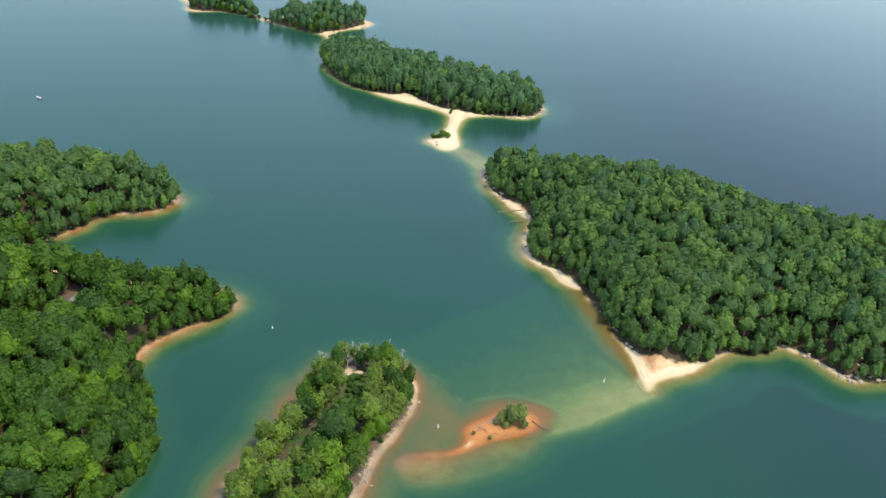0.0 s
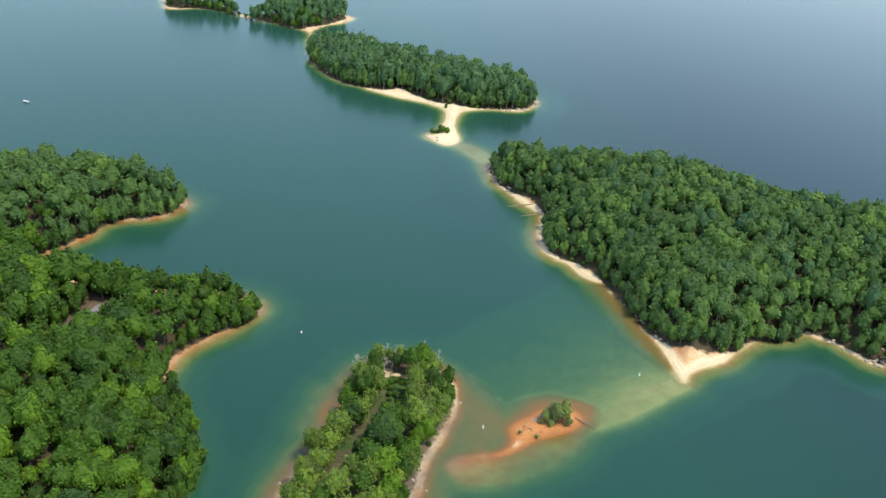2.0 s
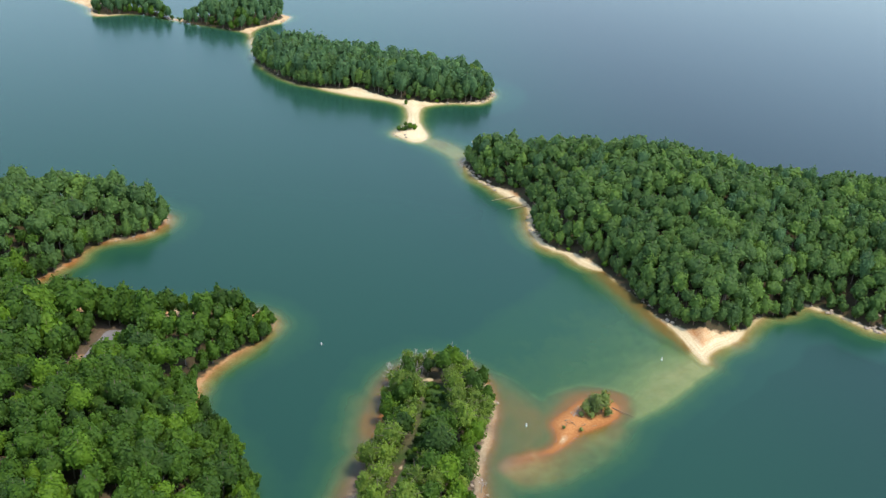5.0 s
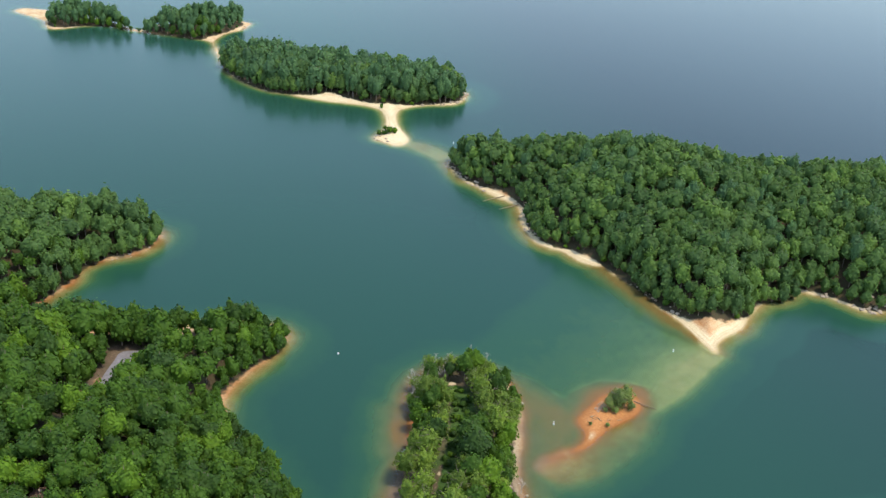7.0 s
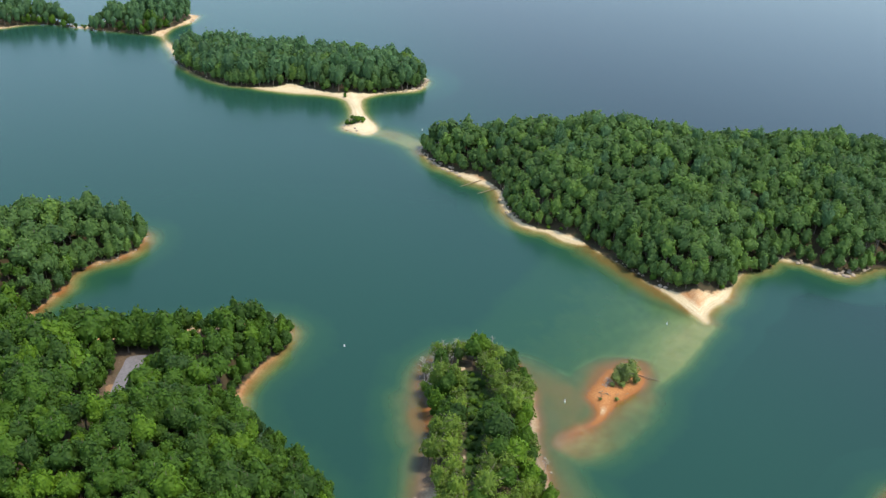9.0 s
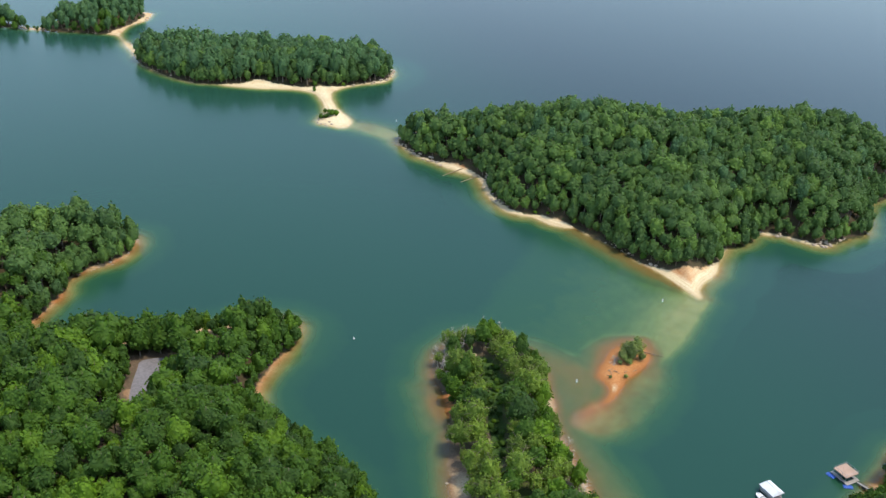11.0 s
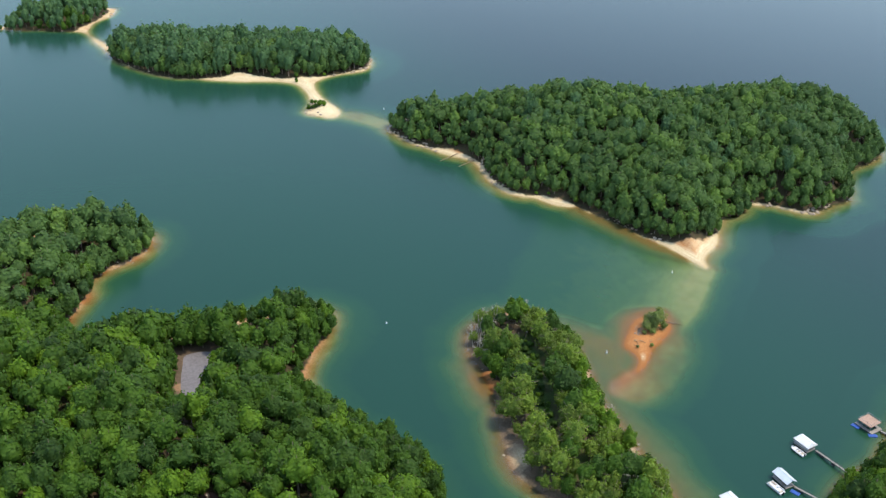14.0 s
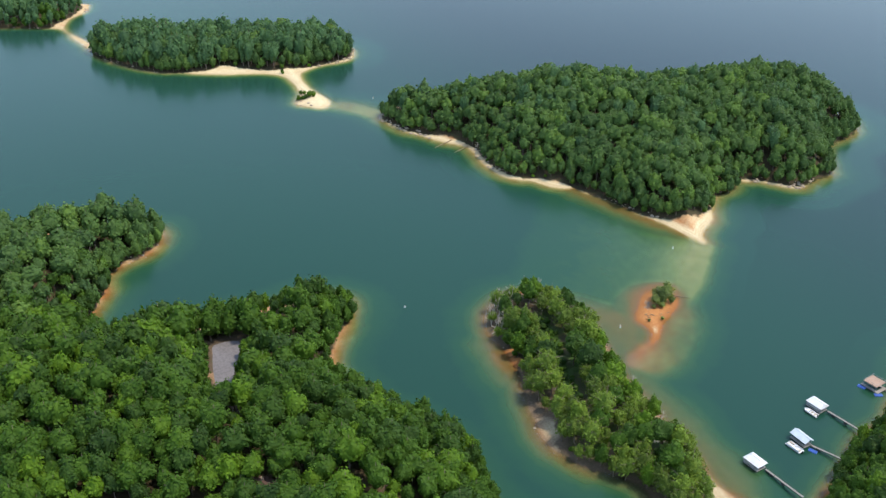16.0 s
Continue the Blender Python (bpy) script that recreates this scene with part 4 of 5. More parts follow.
def hull(bm, l, w, h, sharp=0.35):
    """A boat's hull: a pointed bow, a flat transom, flared sides and a floor."""
    rings = []
    for k in range(9):
        t = k / 8
        half = w / 2 * (1 if t < 1 - sharp else math.sqrt(max(0.0, 1 - ((t - 1 + sharp) / sharp) ** 2)) * 0.97 + 0.03)
        yy, sheer = -l / 2 + t * l, 0.18 * t * t
        rings.append([bm.verts.new(p) for p in ((-half, yy, h + sheer), (-half * 0.72, yy, 0.05 * h + sheer), (0, yy, -0.25 * h + sheer * 1.6), (half * 0.72, yy, 0.05 * h + sheer), (half, yy, h + sheer),
                                                (half * 0.8, yy, h + sheer), (half * 0.75, yy, 0.35 * h + sheer), (-half * 0.75, yy, 0.35 * h + sheer), (-half * 0.8, yy, h + sheer))])
    for a, b in zip(rings, rings[1:]):
        for k in range(9):
            m = (k + 1) % 9
            bm.faces.new((a[k], a[m], b[m], b[k]))
    bm.faces.new(rings[0]), bm.faces.new(rings[-1])
    bmesh.ops.recalc_face_normals(bm, faces=bm.faces)
    return bm


def runabout(x, y, turn, l, w, label):
    top = new("motorboat")
    top.matrix_basis = pose(x, y, 0.15, 0, 0, turn)
    part("hull", hull(bmesh.new(), l, w, 0.75), GEL_WHITE, top)
    part("foredeck", box(bmesh.new(), -w * 0.32, w * 0.32, l * 0.08, l * 0.33, 0.72, 0.84, 0.05), GEL_WHITE, top)
    part("windscreen", box(bmesh.new(), -w * 0.36, w * 0.36, l * 0.05, l * 0.07, 0.8, 1.2, 0.01), GREY_STEEL, top)
    for sx in (-1, 1):
        part("seat", box(bmesh.new(), sx * w * 0.2 - 0.28, sx * w * 0.2 + 0.28, -l * 0.1, -l * 0.02, 0.3, 0.75, 0.06), SEAT_TAN, top)
    part("bench", box(bmesh.new(), -w * 0.34, w * 0.34, -l * 0.36, -l * 0.26, 0.3, 0.78, 0.06), SEAT_TAN, top)
    part("engine", box(bmesh.new(), -0.22, 0.22, -l * 0.55, -l * 0.48, 0.2, 1.15, 0.08), FLOAT_BLACK, top)
    return tagged(top, label, "boat")


def pontoon_boat(x, y, turn, l, w, label):
    top = new("pontoon_boat")
    top.matrix_basis = pose(x, y, 0, 0, 0, turn)
    for sx in (-1, 1):
        bm = rod(bmesh.new(), (sx * w * 0.36, -l / 2, 0.18), (sx * w * 0.36, l / 2 - 0.7, 0.18), 0.32, None, 12)
        rod(bm, (sx * w * 0.36, l / 2 - 0.7, 0.18), (sx * w * 0.36, l / 2, 0.38), 0.32, 0.05, 12)
        part("pontoon", bm, GREY_STEEL, top)
    part("deck", box(bmesh.new(), -w / 2, w / 2, -l / 2, l / 2 - 0.4, 0.5, 0.6, 0.02), GEL_WHITE, top)
    for sx in (-1, 1):
        part("fence", box(bmesh.new(), sx * (w / 2 - 0.04) - 0.03, sx * (w / 2 - 0.04) + 0.03, -l / 2 + 0.5, l / 2 - 0.8, 0.6, 1.2, 0.01), GEL_WHITE, top)
        part("bench", box(bmesh.new(), sx * (w / 2 - 0.42) - 0.32, sx * (w / 2 - 0.42) + 0.32, l * 0.08, l * 0.36, 0.6, 1.02, 0.06), SEAT_TAN, top)
    part("fence", box(bmesh.new(), -w / 2 + 0.1, w / 2 - 0.1, l / 2 - 0.86, l / 2 - 0.8, 0.6, 1.15, 0.01), GEL_WHITE, top)
    part("sofa", box(bmesh.new(), -w * 0.38, w * 0.2, -l * 0.42, -l * 0.32, 0.6, 1.05, 0.06), SEAT_TAN, top)
    part("console", box(bmesh.new(), w * 0.12, w * 0.36, -l * 0.12, -l * 0.02, 0.6, 1.3, 0.05), GEL_WHITE, top)
    part("engine", box(bmesh.new(), -0.22, 0.22, -l * 0.56, -l * 0.5, 0.1, 1.2, 0.08), FLOAT_BLACK, top)
    return tagged(top, label, "boat")


def jet_float(x, y, turn, label):
    top = new("floating_platform")
    top.matrix_basis = pose(x, y, 0, 0, 0, turn)
    part("base", box(bmesh.new(), -0.9, 0.9, -1.7, 1.7, -0.15, 0.32, 0.08), BLUE_PLASTIC, top)
    for sx in (-1, 1):
        part("runner", box(bmesh.new(), sx * 0.45 - 0.12, sx * 0.45 + 0.12, -1.5, 1.5, 0.32, 0.45, 0.04), BLUE_PLASTIC, top)
    return tagged(top, label, "platform")


def sundeck_dock(x, y, turn, w, l):
    """A two-storey slip with a flat tan deck on top and a rail round it."""
    top = new("boat_dock")
    top.matrix_basis = pose(x, y, 0, 0, 0, turn)
    for x0, x1 in ((-w / 2, -w / 2 + 1.4), (w / 2 - 1.4, w / 2)):
        deck = part("walkway", box(bmesh.new(), x0, x1, -l / 2 - 1.2, l / 2 + 0.8, 0.45, 0.6), DECK_WOOD, top)
        part("float", box(bmesh.new(), x0 + 0.06, x1 - 0.06, -l / 2 - 1.1, l / 2 + 0.7, -0.3, 0.45, 0.05), FLOAT_BLACK, deck)
    deck = part("walkway", box(bmesh.new(), -w / 2 + 1.4, w / 2 - 1.4, -l / 2 - 1.2, -l / 2 + 0.4, 0.45, 0.6), DECK_WOOD, top)
    part("float", box(bmesh.new(), -w / 2 + 1.5, w / 2 - 1.5, -l / 2 - 1.1, -l / 2 + 0.3, -0.3, 0.45, 0.05), FLOAT_BLACK, deck)
    count = 30
    for k in range(count):
        yy = -l / 2 + (k + 0.5) * l / count
        part("board", box(bmesh.new(), -w / 2, w / 2, yy - l / count * 0.47, yy + l / count * 0.47, 3.05, 3.11), TAN_DECK, top)
    part("deck_frame", box(bmesh.new(), -w / 2 + 0.1, w / 2 - 0.1, -l / 2 + 0.1, l / 2 - 0.1, 2.8, 3.045), TAN_DECK, top)
    for sx in (-1, 1):
        for k in range(4):
            px, py = sx * (w / 2 - 0.3), -l / 2 + 0.3 + k * (l - 0.6) / 3
            part("post", rod(bmesh.new(), (px, py, 0.6), (px, py, 4.1), 0.07), GREY_STEEL, top)
        part("rail", rod(bmesh.new(), (sx * (w / 2 - 0.3), -l / 2 + 0.3, 4.1), (sx * (w / 2 - 0.3), l / 2 - 0.3, 4.1), 0.04, None, 6), GREY_STEEL, top)
    for sy in (-1, 1):
        part("rail", rod(bmesh.new(), (-w / 2 + 0.3, sy * (l / 2 - 0.3), 4.1), (w / 2 - 0.3, sy * (l / 2 - 0.3), 4.1), 0.04, None, 6), GREY_STEEL, top)
    return tagged(top, "two-level dock with a flat tan sun deck and rails", "dock", "docks in the cove")


def spar_buoy(x, y, h, label):
    top = new("buoy")
    top.matrix_basis = pose(x, y, -0.2, 3, -4, 0)
    part("body", rod(rod(bmesh.new(), (0, 0, -0.8), (0, 0, h), 0.24, 0.22, 14), (0, 0, h), (0, 0, h + 0.12), 0.22, 0.12, 14), BUOY_WHITE, top)
    part("collar", rod(bmesh.new(), (0, 0, 0.1), (0, 0, 0.34), 0.40, 0.36, 14), BUOY_WHITE, top)
    part("band", rod(bmesh.new(), (0, 0, h - 0.4), (0, 0, h - 0.25), 0.243, 0.243, 14), BUOY_ORANGE, top, "orange band")
    return tagged(top, label, "buoy", "buoys on the lake")


def fallen_log(x0, y0, x1, y1, r, z0, z1, label, mat):
    """A drowned trunk with broken limbs and a root end."""
    rng = random.Random(int(x0 * 7 + y0))
    a, b = Vector((x0, y0, z0)), Vector((x1, y1, z1))
    bm = bmesh.new()
    mid = a.lerp(b, 0.5) + Vector((rng.uniform(-0.2, 0.2), rng.uniform(-0.2, 0.2), 0.05))
    rod(bm, a, mid, r * 0.45, r * 0.8), rod(bm, mid, b, r * 0.8, r)
    trunk = part("fallen_log", bm, mat)
    for k in range(4):
        p = a.lerp(b, rng.uniform(0.1, 0.75))
        q = p + Vector((rng.uniform(-1, 1), rng.uniform(-1, 1), rng.uniform(0.2, 0.8))) * r * 4
        part("limb", rod(bmesh.new(), p, q, r * 0.25, r * 0.08, 6), mat, trunk)
    for k in range(5):
        ang = k * 1.256
        q = b + Vector((math.cos(ang), math.sin(ang), 0.4 * math.sin(ang * 2))) * r * 2.2
        part("root", rod(bmesh.new(), b, q, r * 0.45, r * 0.1, 6), mat, trunk)
    return tagged(trunk, label, "log")


def ground_at(x, y):
    return float(terrain([x], [y])[0][0])


ROCKS = []


def rock_shapes():
    for k in range(5):
        bm = bmesh.new()
        bmesh.ops.create_icosphere(bm, subdivisions=2, radius=1.0)
        for v in bm.verts:
            n = noise.noise(v.co * 1.3 + Vector((k * 9.1, 0, 0)))
            v.co *= 0.85 + 0.4 * n
            v.co.z *= 0.6
        me = bpy.data.meshes.new("rock")
        bm.to_mesh(me)
        bm.free()
        me.materials.append(ROCK)
        ROCKS.append(me)


FAR_ROCKS = []


def rock(x, y, size, turn, k):
    if y > 600:
        FAR_ROCKS.append(Matrix.LocRotScale((x, y, ground_at(x, y) + size * 0.15), Euler((0, 0, turn)), (size * 1.2, size, size)))
        return None
    ob = new("rock", ROCKS[k % len(ROCKS)])
    ob.matrix_basis = Matrix.LocRotScale((x, y, ground_at(x, y) + size * 0.15), Euler((0, 0, turn)), (size * 1.2, size, size))
    return tagged(ob, "pale tan shoreline rock half sunk in sand", "rock", "rocks on the shore")


def far_rocks():
    """The rocks on the far islands, too small to tell apart."""
    bm = bmesh.new()
    for k, m in enumerate(FAR_ROCKS):
        part_of = bmesh.new()
        part_of.from_mesh(ROCKS[k % len(ROCKS)])
        part_of.transform(m)
        me = bpy.data.meshes.new("rock_piece")
        part_of.to_mesh(me)
        part_of.free()
        bm.from_mesh(me)
        bpy.data.meshes.remove(me)
    tagged(part("shore_rocks", bm, ROCK), "pale tan rocks strewn along far island shores", "rocks", kind="stuff")


def drift_line(points, count, label):
    """A line of dark sticks and leaves that high water left on a beach."""
    rng = random.Random(77)
    bm = bmesh.new()
    for k in range(count):
        t = rng.random() * (len(points) - 1.001)
        (ax, ay), (bx, by) = points[int(t)], points[int(t) + 1]
        f = t - int(t)
        x, y = ax + (bx - ax) * f + rng.gauss(0, 0.35), ay + (by - ay) * f + rng.gauss(0, 0.35)
        a, n = math.atan2(by - ay, bx - ax) + rng.gauss(0, 0.6), rng.uniform(0.3, 1.1)
        z = ground_at(x, y)
        if z > -0.1:
            rod(bm, (x - math.cos(a) * n, y - math.sin(a) * n, z + 0.05), (x + math.cos(a) * n, y + math.sin(a) * n, z + 0.12), 0.10, 0.05, 5)
    tagged(part("drift_line", bm, BARK), label, "driftwood", kind="stuff")


def shore_rocks(outline, first, last, count, low, high, rng):
    """Rocks strewn along a stretch of a shore, from one point of its outline to another."""
    q = rounded(outline)
    for k in range(count):
        x, y = q[rng.randrange(first * 5, last * 5) % len(q)]
        x, y = x + rng.uniform(-5, 5), y + rng.uniform(-5, 5)
        if -0.25 < ground_at(x, y) < 2.2:
            rock(x, y, low + (high - low) * rng.random() ** 2, rng.uniform(0, 6.28), k)


def dead_tree(x, y, h, lean, label):
    """A bleached snag with bare limbs."""
    rng = random.Random(int(x * 3 + y))
    z = ground_at(x, y) - 0.3
    top = new("dead_tree")
    top.matrix_basis = pose(x, y, z, rng.uniform(-lean, lean), rng.uniform(-lean, lean), rng.uniform(0, 360))
    part("trunk", rod(rod(bmesh.new(), (0, 0, 0), (0.15, 0, h * 0.55), 0.2, 0.13), (0.15, 0, h * 0.55), (0, 0.1, h), 0.13, 0.03), DRIFT, top)
    for k in range(12):
        up, a = rng.uniform(0.3, 0.95), k * 2.4
        r = h * 0.26 * (1.15 - up) + 0.4
        p, q = Vector((0.1, 0, h * up)), Vector((math.cos(a) * r, math.sin(a) * r, h * up + r * 0.6))
        bm = rod(bmesh.new(), p, q, 0.07, 0.02, 5)
        for j in range(3):
            w = q + Vector((rng.uniform(-1, 1), rng.uniform(-1, 1), rng.uniform(0, 0.9))) * r * 0.5
            rod(bm, p.lerp(q, 0.5 + 0.2 * j), w, 0.03, 0.01, 4)
        part("limb", bm, DRIFT, top)
    return tagged(top, label, "tree")


def dead_brush(x, y, wide, label):
    """A heap of bare grey twigs on the bank."""
    rng = random.Random(int(x + y))
    z = ground_at(x, y)
    top = new("dead_brush")
    top.matrix_basis = pose(x, y, z - 0.2)
    for k in range(40):
        a = Vector((rng.uniform(-wide, wide), rng.uniform(-wide, wide), 0))
        b = a + Vector((rng.uniform(-1, 1), rng.uniform(-1, 1), rng.uniform(0.5, 1.6))) * wide * 0.55
        bm = rod(bmesh.new(), a, b, 0.09, 0.03, 4)
        part("branch", bm, DRIFT, top)
    return tagged(top, label, "brush")


def house(x, y, z, turn, w, l):
    """A house under the trees, of which little but the roof shows."""
    top = new("house")
    top.matrix_basis = pose(x, y, z, 0, 0, turn)
    walls = bmesh.new()
    box(walls, -w / 2, w / 2, -l / 2, l / 2, -3.0, 3.0)
    part("wall", walls, SIDING, top)
    for sx in (-1, 1):
        part("roof_slope", gable(bmesh.new(), w + 1.2, l + 1.0, 2.9, 5.2, sx, 0.25), SHINGLE, top)
    part("chimney", box(bmesh.new(), -0.5, 0.5, l * 0.2, l * 0.2 + 0.9, 3.5, 6.2, 0.03), ROCK, top)
    return tagged(top, "house with a brown shingled gable roof among trees", "house")


U = 1.3


def cove():
    first = covered_dock(10.3 * U, 166.2 * U, 2, 5.0, 6.8, WHITE_METAL, "covered floating dock with a white hipped metal roof", 1.5)
    side_panel(first, 5.0, 6.8)
    gangway(11.5 * U, 163.0 * U, 10.9 * U, 149.0 * U, 2.2, 0.95, "long grey gangway from a dock to the bank")
    covered_dock(30.6 * U, 166.8 * U, -2, 4.3, 7.4, BLUE_METAL, "covered floating dock with a pale blue metal roof", 0)
    gangway(31.6 * U, 163.6 * U, 34.0 * U, 153.2 * U, 2.0, 0.95, "long grey gangway from a dock to the bank")
    third = covered_dock(47.8 * U, 175.6 * U, 3, 4.8, 6.9, WHITE_METAL, "covered floating dock with a whitish metal roof", 0.8)
    side_panel(third, 4.8, 6.9)
    gangway(49.2 * U, 172.4 * U, 49.2 * U, 158.6 * U, 2.2, 0.95, "long grey gangway from a dock to the bank")
    sundeck_dock(73.2 * U, 174.0 * U, 4, 6.6, 6.4)
    gangway(74.6 * U, 170.4 * U, 76.5 * U, 157.0 * U, 2.4, 0.95, "long grey gangway from a dock to the bank")
    pontoon_boat(26.6 * U, 165.8 * U, 3, 7.2, 2.7, "white pontoon boat with tan seats moored at a dock")
    jet_float(30.4 * U, 162.0 * U, 20, "blue plastic floating platform beside a dock")
    runabout(44.1 * U, 174.6 * U, 5, 6.2, 2.4, "white motorboat moored beside a covered dock")
    jet_float(69.8 * U, 175.8 * U, 10, "blue plastic floating platform beside a dock")
    jet_float(71.0 * U, 170.2 * U, 60, "blue plastic floating platform beside a dock")
    runabout(-207 * U, 500 * U, 70, 4.4, 1.7, "white motorboat lying out on the open lake")
    spar_buoy(-38.4 * U, 289.1 * U, 1.0, "white spar buoy on open green water")
    spar_buoy(79.1 * U, 275.6 * U, 1.5, "white spar buoy over the pale shoal")
    spar_buoy(22.6 * U, 241.2 * U, 1.5, "white spar buoy in the murky channel")
    spar_buoy(48.6 * U, 485.0 * U, 1.5, "white spar buoy off a sand spit")


def shore_things():
    fallen_log(44.5 * U, 409.5 * U, 56.5 * U, 413.5 * U, 0.32, 0.05, 0.7, "tan waterlogged fallen trunk lying out into shallow water", LOG_TAN)
    fallen_log(49.8 * U, 400.0 * U, 60.0 * U, 403.0 * U, 0.30, 0.05, 0.7, "tan waterlogged fallen trunk lying out into shallow water", LOG_TAN)
    fallen_log(58.5 * U, 243.6 * U, 52.5 * U, 248.4 * U, 0.22, 0.05, 0.7, "dark drowned log at the tip of an islet", BARK)
    fallen_log(13.6, 311.5, 7.5, 315.0, 0.28, 0.5, 1.1, "dark fallen log on a clay bank", BARK)
    for x, y, h in ((-13, 269, 13), (-16, 265, 12), (-8, 272, 12), (-4, 274, 13), (3, 274, 14), (9, 271, 12), (-17, 260, 11), (-17.5, 263.5, 14), (-15.5, 258, 13), (-18.2, 257.5, 12), (-14, 266.5, 15), (-11, 268, 14), (-6.5, 268.5, 15), (-9, 266, 13), (-4, 192, 11), (-1, 204, 10), (3, 212, 9), (-107, 378, 10), (-110, 375, 9), (62, 398, 6), (-142, 266, 11), (-17, 258, 10), (-18, 261, 9), (-15, 263, 11), (-17, 255, 8), (-12, 264, 10), (4, 265, 10), (6, 262, 9), (-4, 196, 9)):
        dead_tree(x * U, y * U, h * 0.82, 12, "bleached dead tree with bare grey limbs")
    dead_brush(53.5, 321.5, 2.0, "heap of bare grey brushwood on a clay islet")
    dead_brush(51.0, 319.0, 1.4, "heap of bare grey brushwood on a clay islet")
    for x0, y0, x1, y1 in ((1, 346, 8, 338), (5, 347, 3, 339), (9, 343, 4, 341), (-24, 341, -20, 333), (-27, 336, -22, 338)):
        fallen_log(x0, y0, x1, y1, 0.28, ground_at(x0, y0) + 1.2, ground_at(x1, y1) + 0.4, "bleached fallen trunk among standing dead trees", DRIFT)
    drift = random.Random(31)
    for k in range(12):
        x, y, a = drift.uniform(44, 57), drift.uniform(311, 318), drift.uniform(0, 6.28)
        z, n = ground_at(x, y), drift.uniform(0.5, 1.1)
        if z > -0.15:
            fallen_log(x - math.cos(a) * n, y - math.sin(a) * n, x + math.cos(a) * n, y + math.sin(a) * n, drift.uniform(0.10, 0.17), z + 0.15, z + 0.2, "short tan driftwood log on wet clay", LOG_TAN)
    drift_line([(12.5, 311), (9.5, 304), (5.5, 297), (3.2, 288), (1.2, 279), (0.2, 271)], 90, "dark line of drifted sticks along a grey beach")
    dead_brush(64 * U, 393 * U, 3.2, "heap of bare grey brushwood on a bank")
    dead_brush(66 * U, 388 * U, 2.6, "heap of bare grey brushwood on a bank")
    rock_shapes()
    rng = random.Random(8)
    spots = [(61, 396, 22, 5), (60, 372, 16, 6), (84, 322, 14, 5), (170, 296, 16, 7), (180, 290, 12, 7), (66, 565, 10, 5), (76, 562, 12, 5), (8, 500, 8, 3),
             (10, 255, 10, 6), (2, 214, 8, 5), (-36, 206, 4, 5), (44, 452, 12, 5), (-100, 384, 8, 3)]
    for cx, cy, count, wide in spots:
        for k in range(count):
            x, y = (cx + rng.uniform(-wide, wide)) * U, (cy + rng.uniform(-wide, wide)) * U
            z = ground_at(x, y)
            if -0.3 < z < 3.5:
                rock(x, y, rng.uniform(0.25, 0.9), rng.uniform(0, 6.28), k)
    shore_rocks(MAIN, 0, 4, 46, 0.35, 1.3, rng)
    shore_rocks(MAIN, 8, 11, 46, 0.3, 1.3, rng)
    shore_rocks(MAIN, 19, 22, 40, 0.4, 1.3, rng)
    shore_rocks(MAIN, 36, 41, 60, 0.35, 1.3, rng)
    shore_rocks(SECOND, 0, 4, 34, 0.4, 1.3, rng)
    shore_rocks(SECOND, 12, 15, 34, 0.4, 1.1, rng)
    shore_rocks(SECOND, 23, 28, 70, 0.5, 1.8, rng)
    shore_rocks(THIRD, 3, 9, 40, 0.5, 1.6, rng)
    shore_rocks(THIRD, 19, 23, 40, 0.5, 1.8, rng)
    far_rocks()
    shore_rocks(LONG, 1, 9, 16, 0.25, 0.7, rng)
    shore_rocks(POINT, 21, 26, 30, 0.3, 0.9, rng)
    house(ROOF_SPOT[0], ROOF_SPOT[1], ground_at(*ROOF_SPOT), 25, 7, 9)


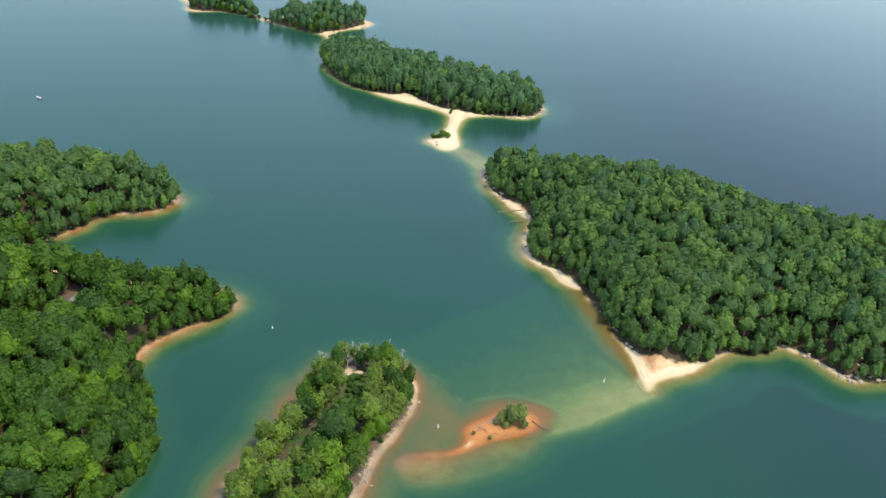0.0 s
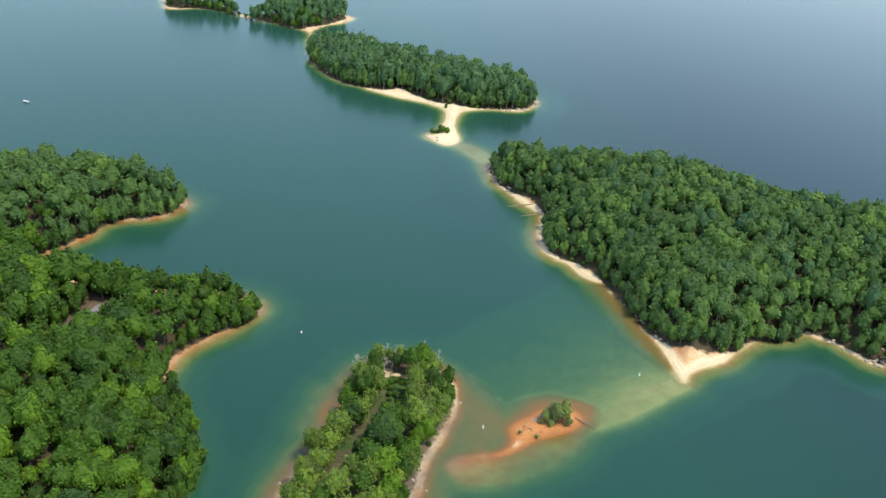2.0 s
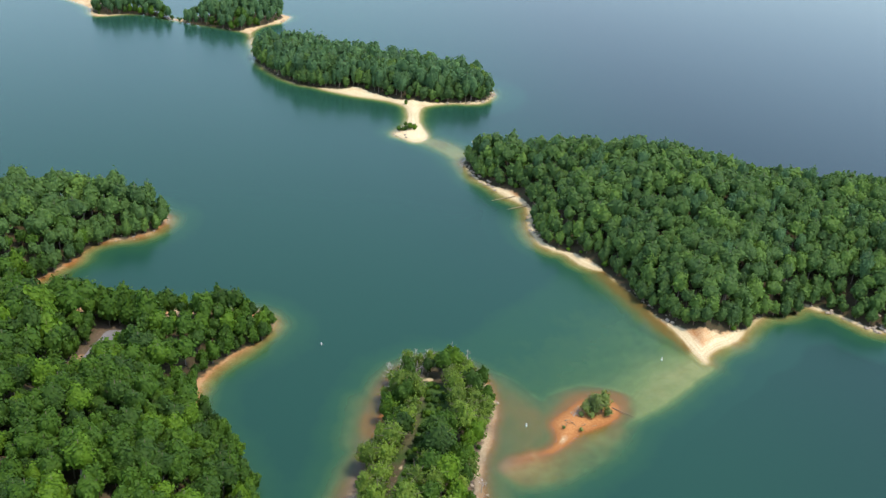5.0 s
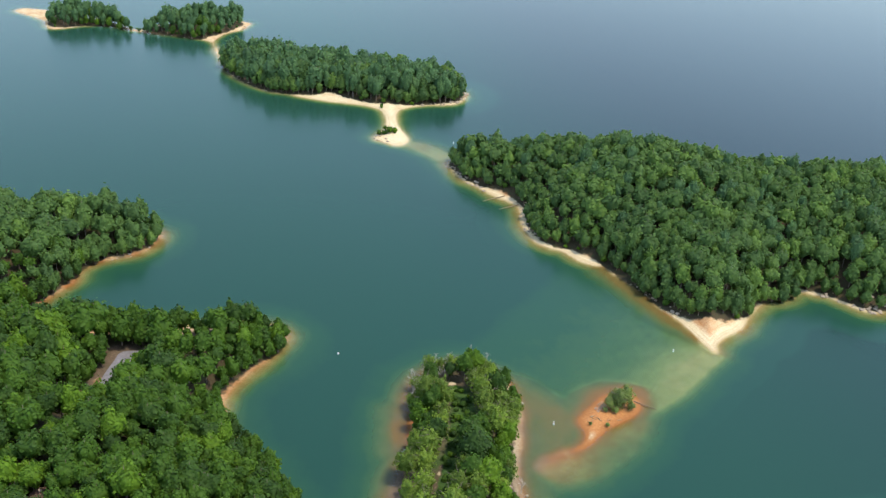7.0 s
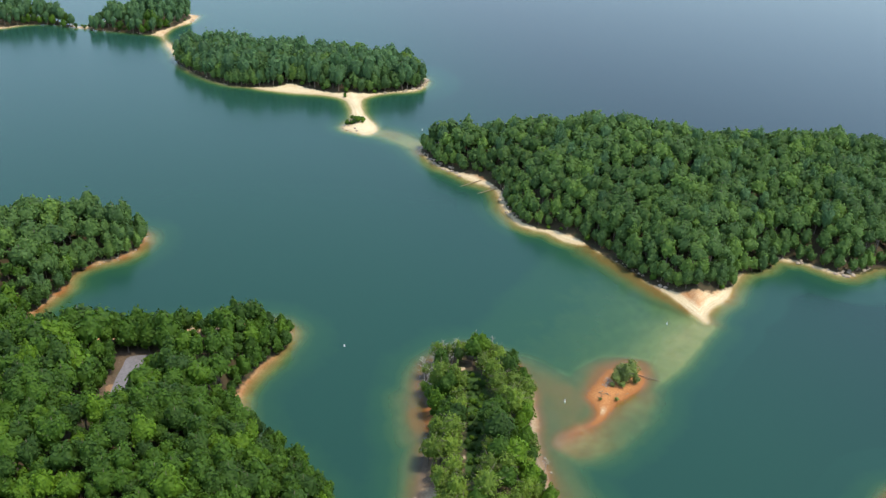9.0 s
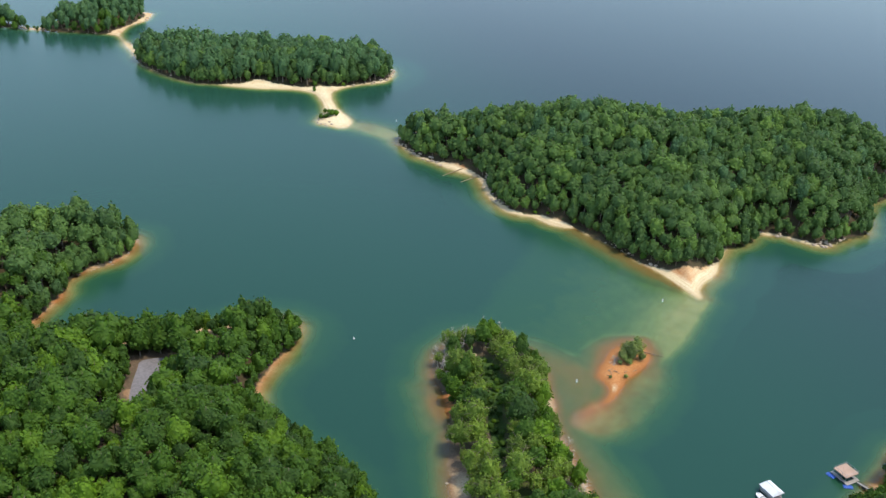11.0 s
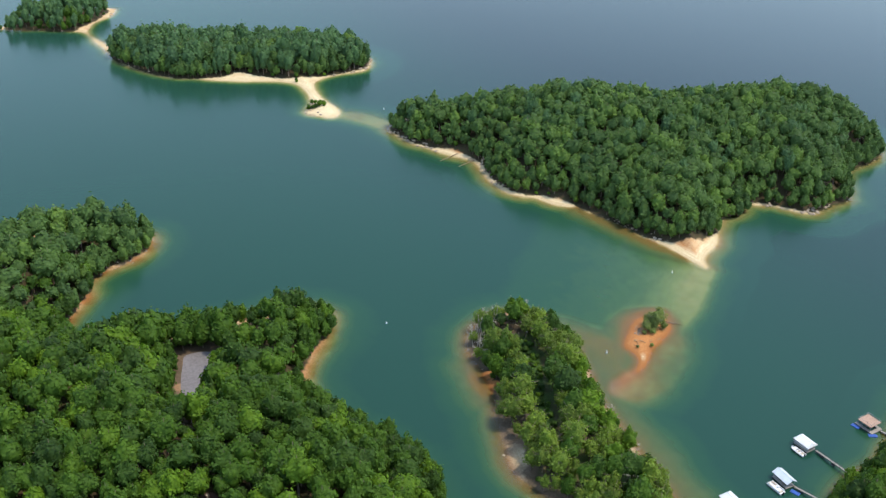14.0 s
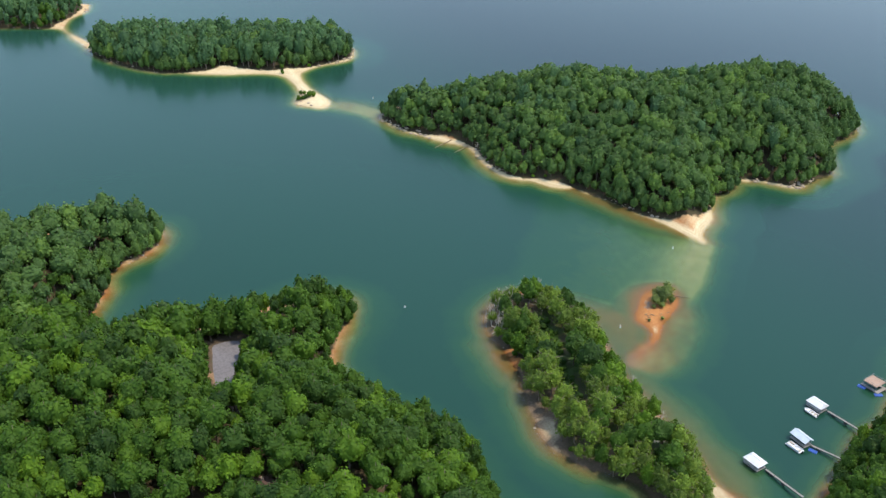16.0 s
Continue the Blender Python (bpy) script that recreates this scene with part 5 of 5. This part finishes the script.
def shrubs():
    """Low growth along the edges of the woods and on the bare spits."""
    rng = np.random.default_rng(12)
    spots = [(11.5, 500.5, 5, 2.0), (15, 499.5, 5, 2.0), (18, 499, 3, 1.2), (16.5, 507, 2, 1.5), (19, 545, 2, 1.0), (-122, 719, 4, 3.0), (-128, 722, 3, 3.0)]
    for cx, cy, count, wide in spots:
        for k in range(count):
            x, y = (cx + rng.uniform(-wide, wide)) * U, (cy + rng.uniform(-wide, wide) * 0.7) * U
            s = rng.uniform(0.6, 1.25)
            tree("shrub", int(rng.integers(3)), Matrix.LocRotScale((x, y, ground_at(x, y) - 0.1), Euler((0, 0, rng.uniform(0, 6))), (s, s, s)), "green shrub growing on a bare sandy shore", "shrubs on the shore")
    for x, y, s, k in ((59, 318.3, 1.6, 0), (62.5, 320, 1.55, 0), (55.8, 319.3, 1.2, 1), (60, 322.5, 1.3, 1), (64.5, 317.6, 1.05, 2), (56.8, 316, 0.8, 2), (53, 317.6, 0.6, 2), (43.8, 310.2, 0.4, 2), (50.6, 308.6, 0.4, 1)):
        tree("bush", k, Matrix.LocRotScale((x, y, ground_at(x, y) - 0.1), Euler((0, 0, x)), (s, s, s)), "olive-green bush on a bare clay islet", "bushes on the islet")
    for k in range(420):
        x, y = rng.uniform(-30, 4), rng.uniform(274, 344)
        if inside(np.array([x]), np.array([y]), GLADE)[0] > 0.4 and all((x - a) ** 2 + (y - b) ** 2 > (c + 1) ** 2 for a, b, c in BARE):
            s = rng.uniform(0.5, 1.05)
            tree("shrub", int(rng.integers(3)), Matrix.LocRotScale((x, y, ground_at(x, y) - 0.1), Euler((0, 0, rng.uniform(0, 6))), (s, s, s * 0.7)), "low green shrub in an open glade", "shrubs in the glade")
    for name, outline in WOODS.items():
        q = rounded(outline, 4)
        step = {"main": 6, "point": 7, "second": 5}.get(name, 4)
        for k in range(0, len(q), step):
            x, y = q[k] + rng.uniform(-3, 3, 2)
            z = ground_at(x, y)
            if z > 0.4 and y > 190:
                s = rng.uniform(0.7, 1.3)
                tree("shrub", int(rng.integers(3)), Matrix.LocRotScale((x, y, z - 0.1), Euler((0, 0, rng.uniform(0, 6))), (s, s, s)), "low green shrub at the foot of the woods", "shrubs on the shore")


car_park()
cove()
shore_things()
shrubs()
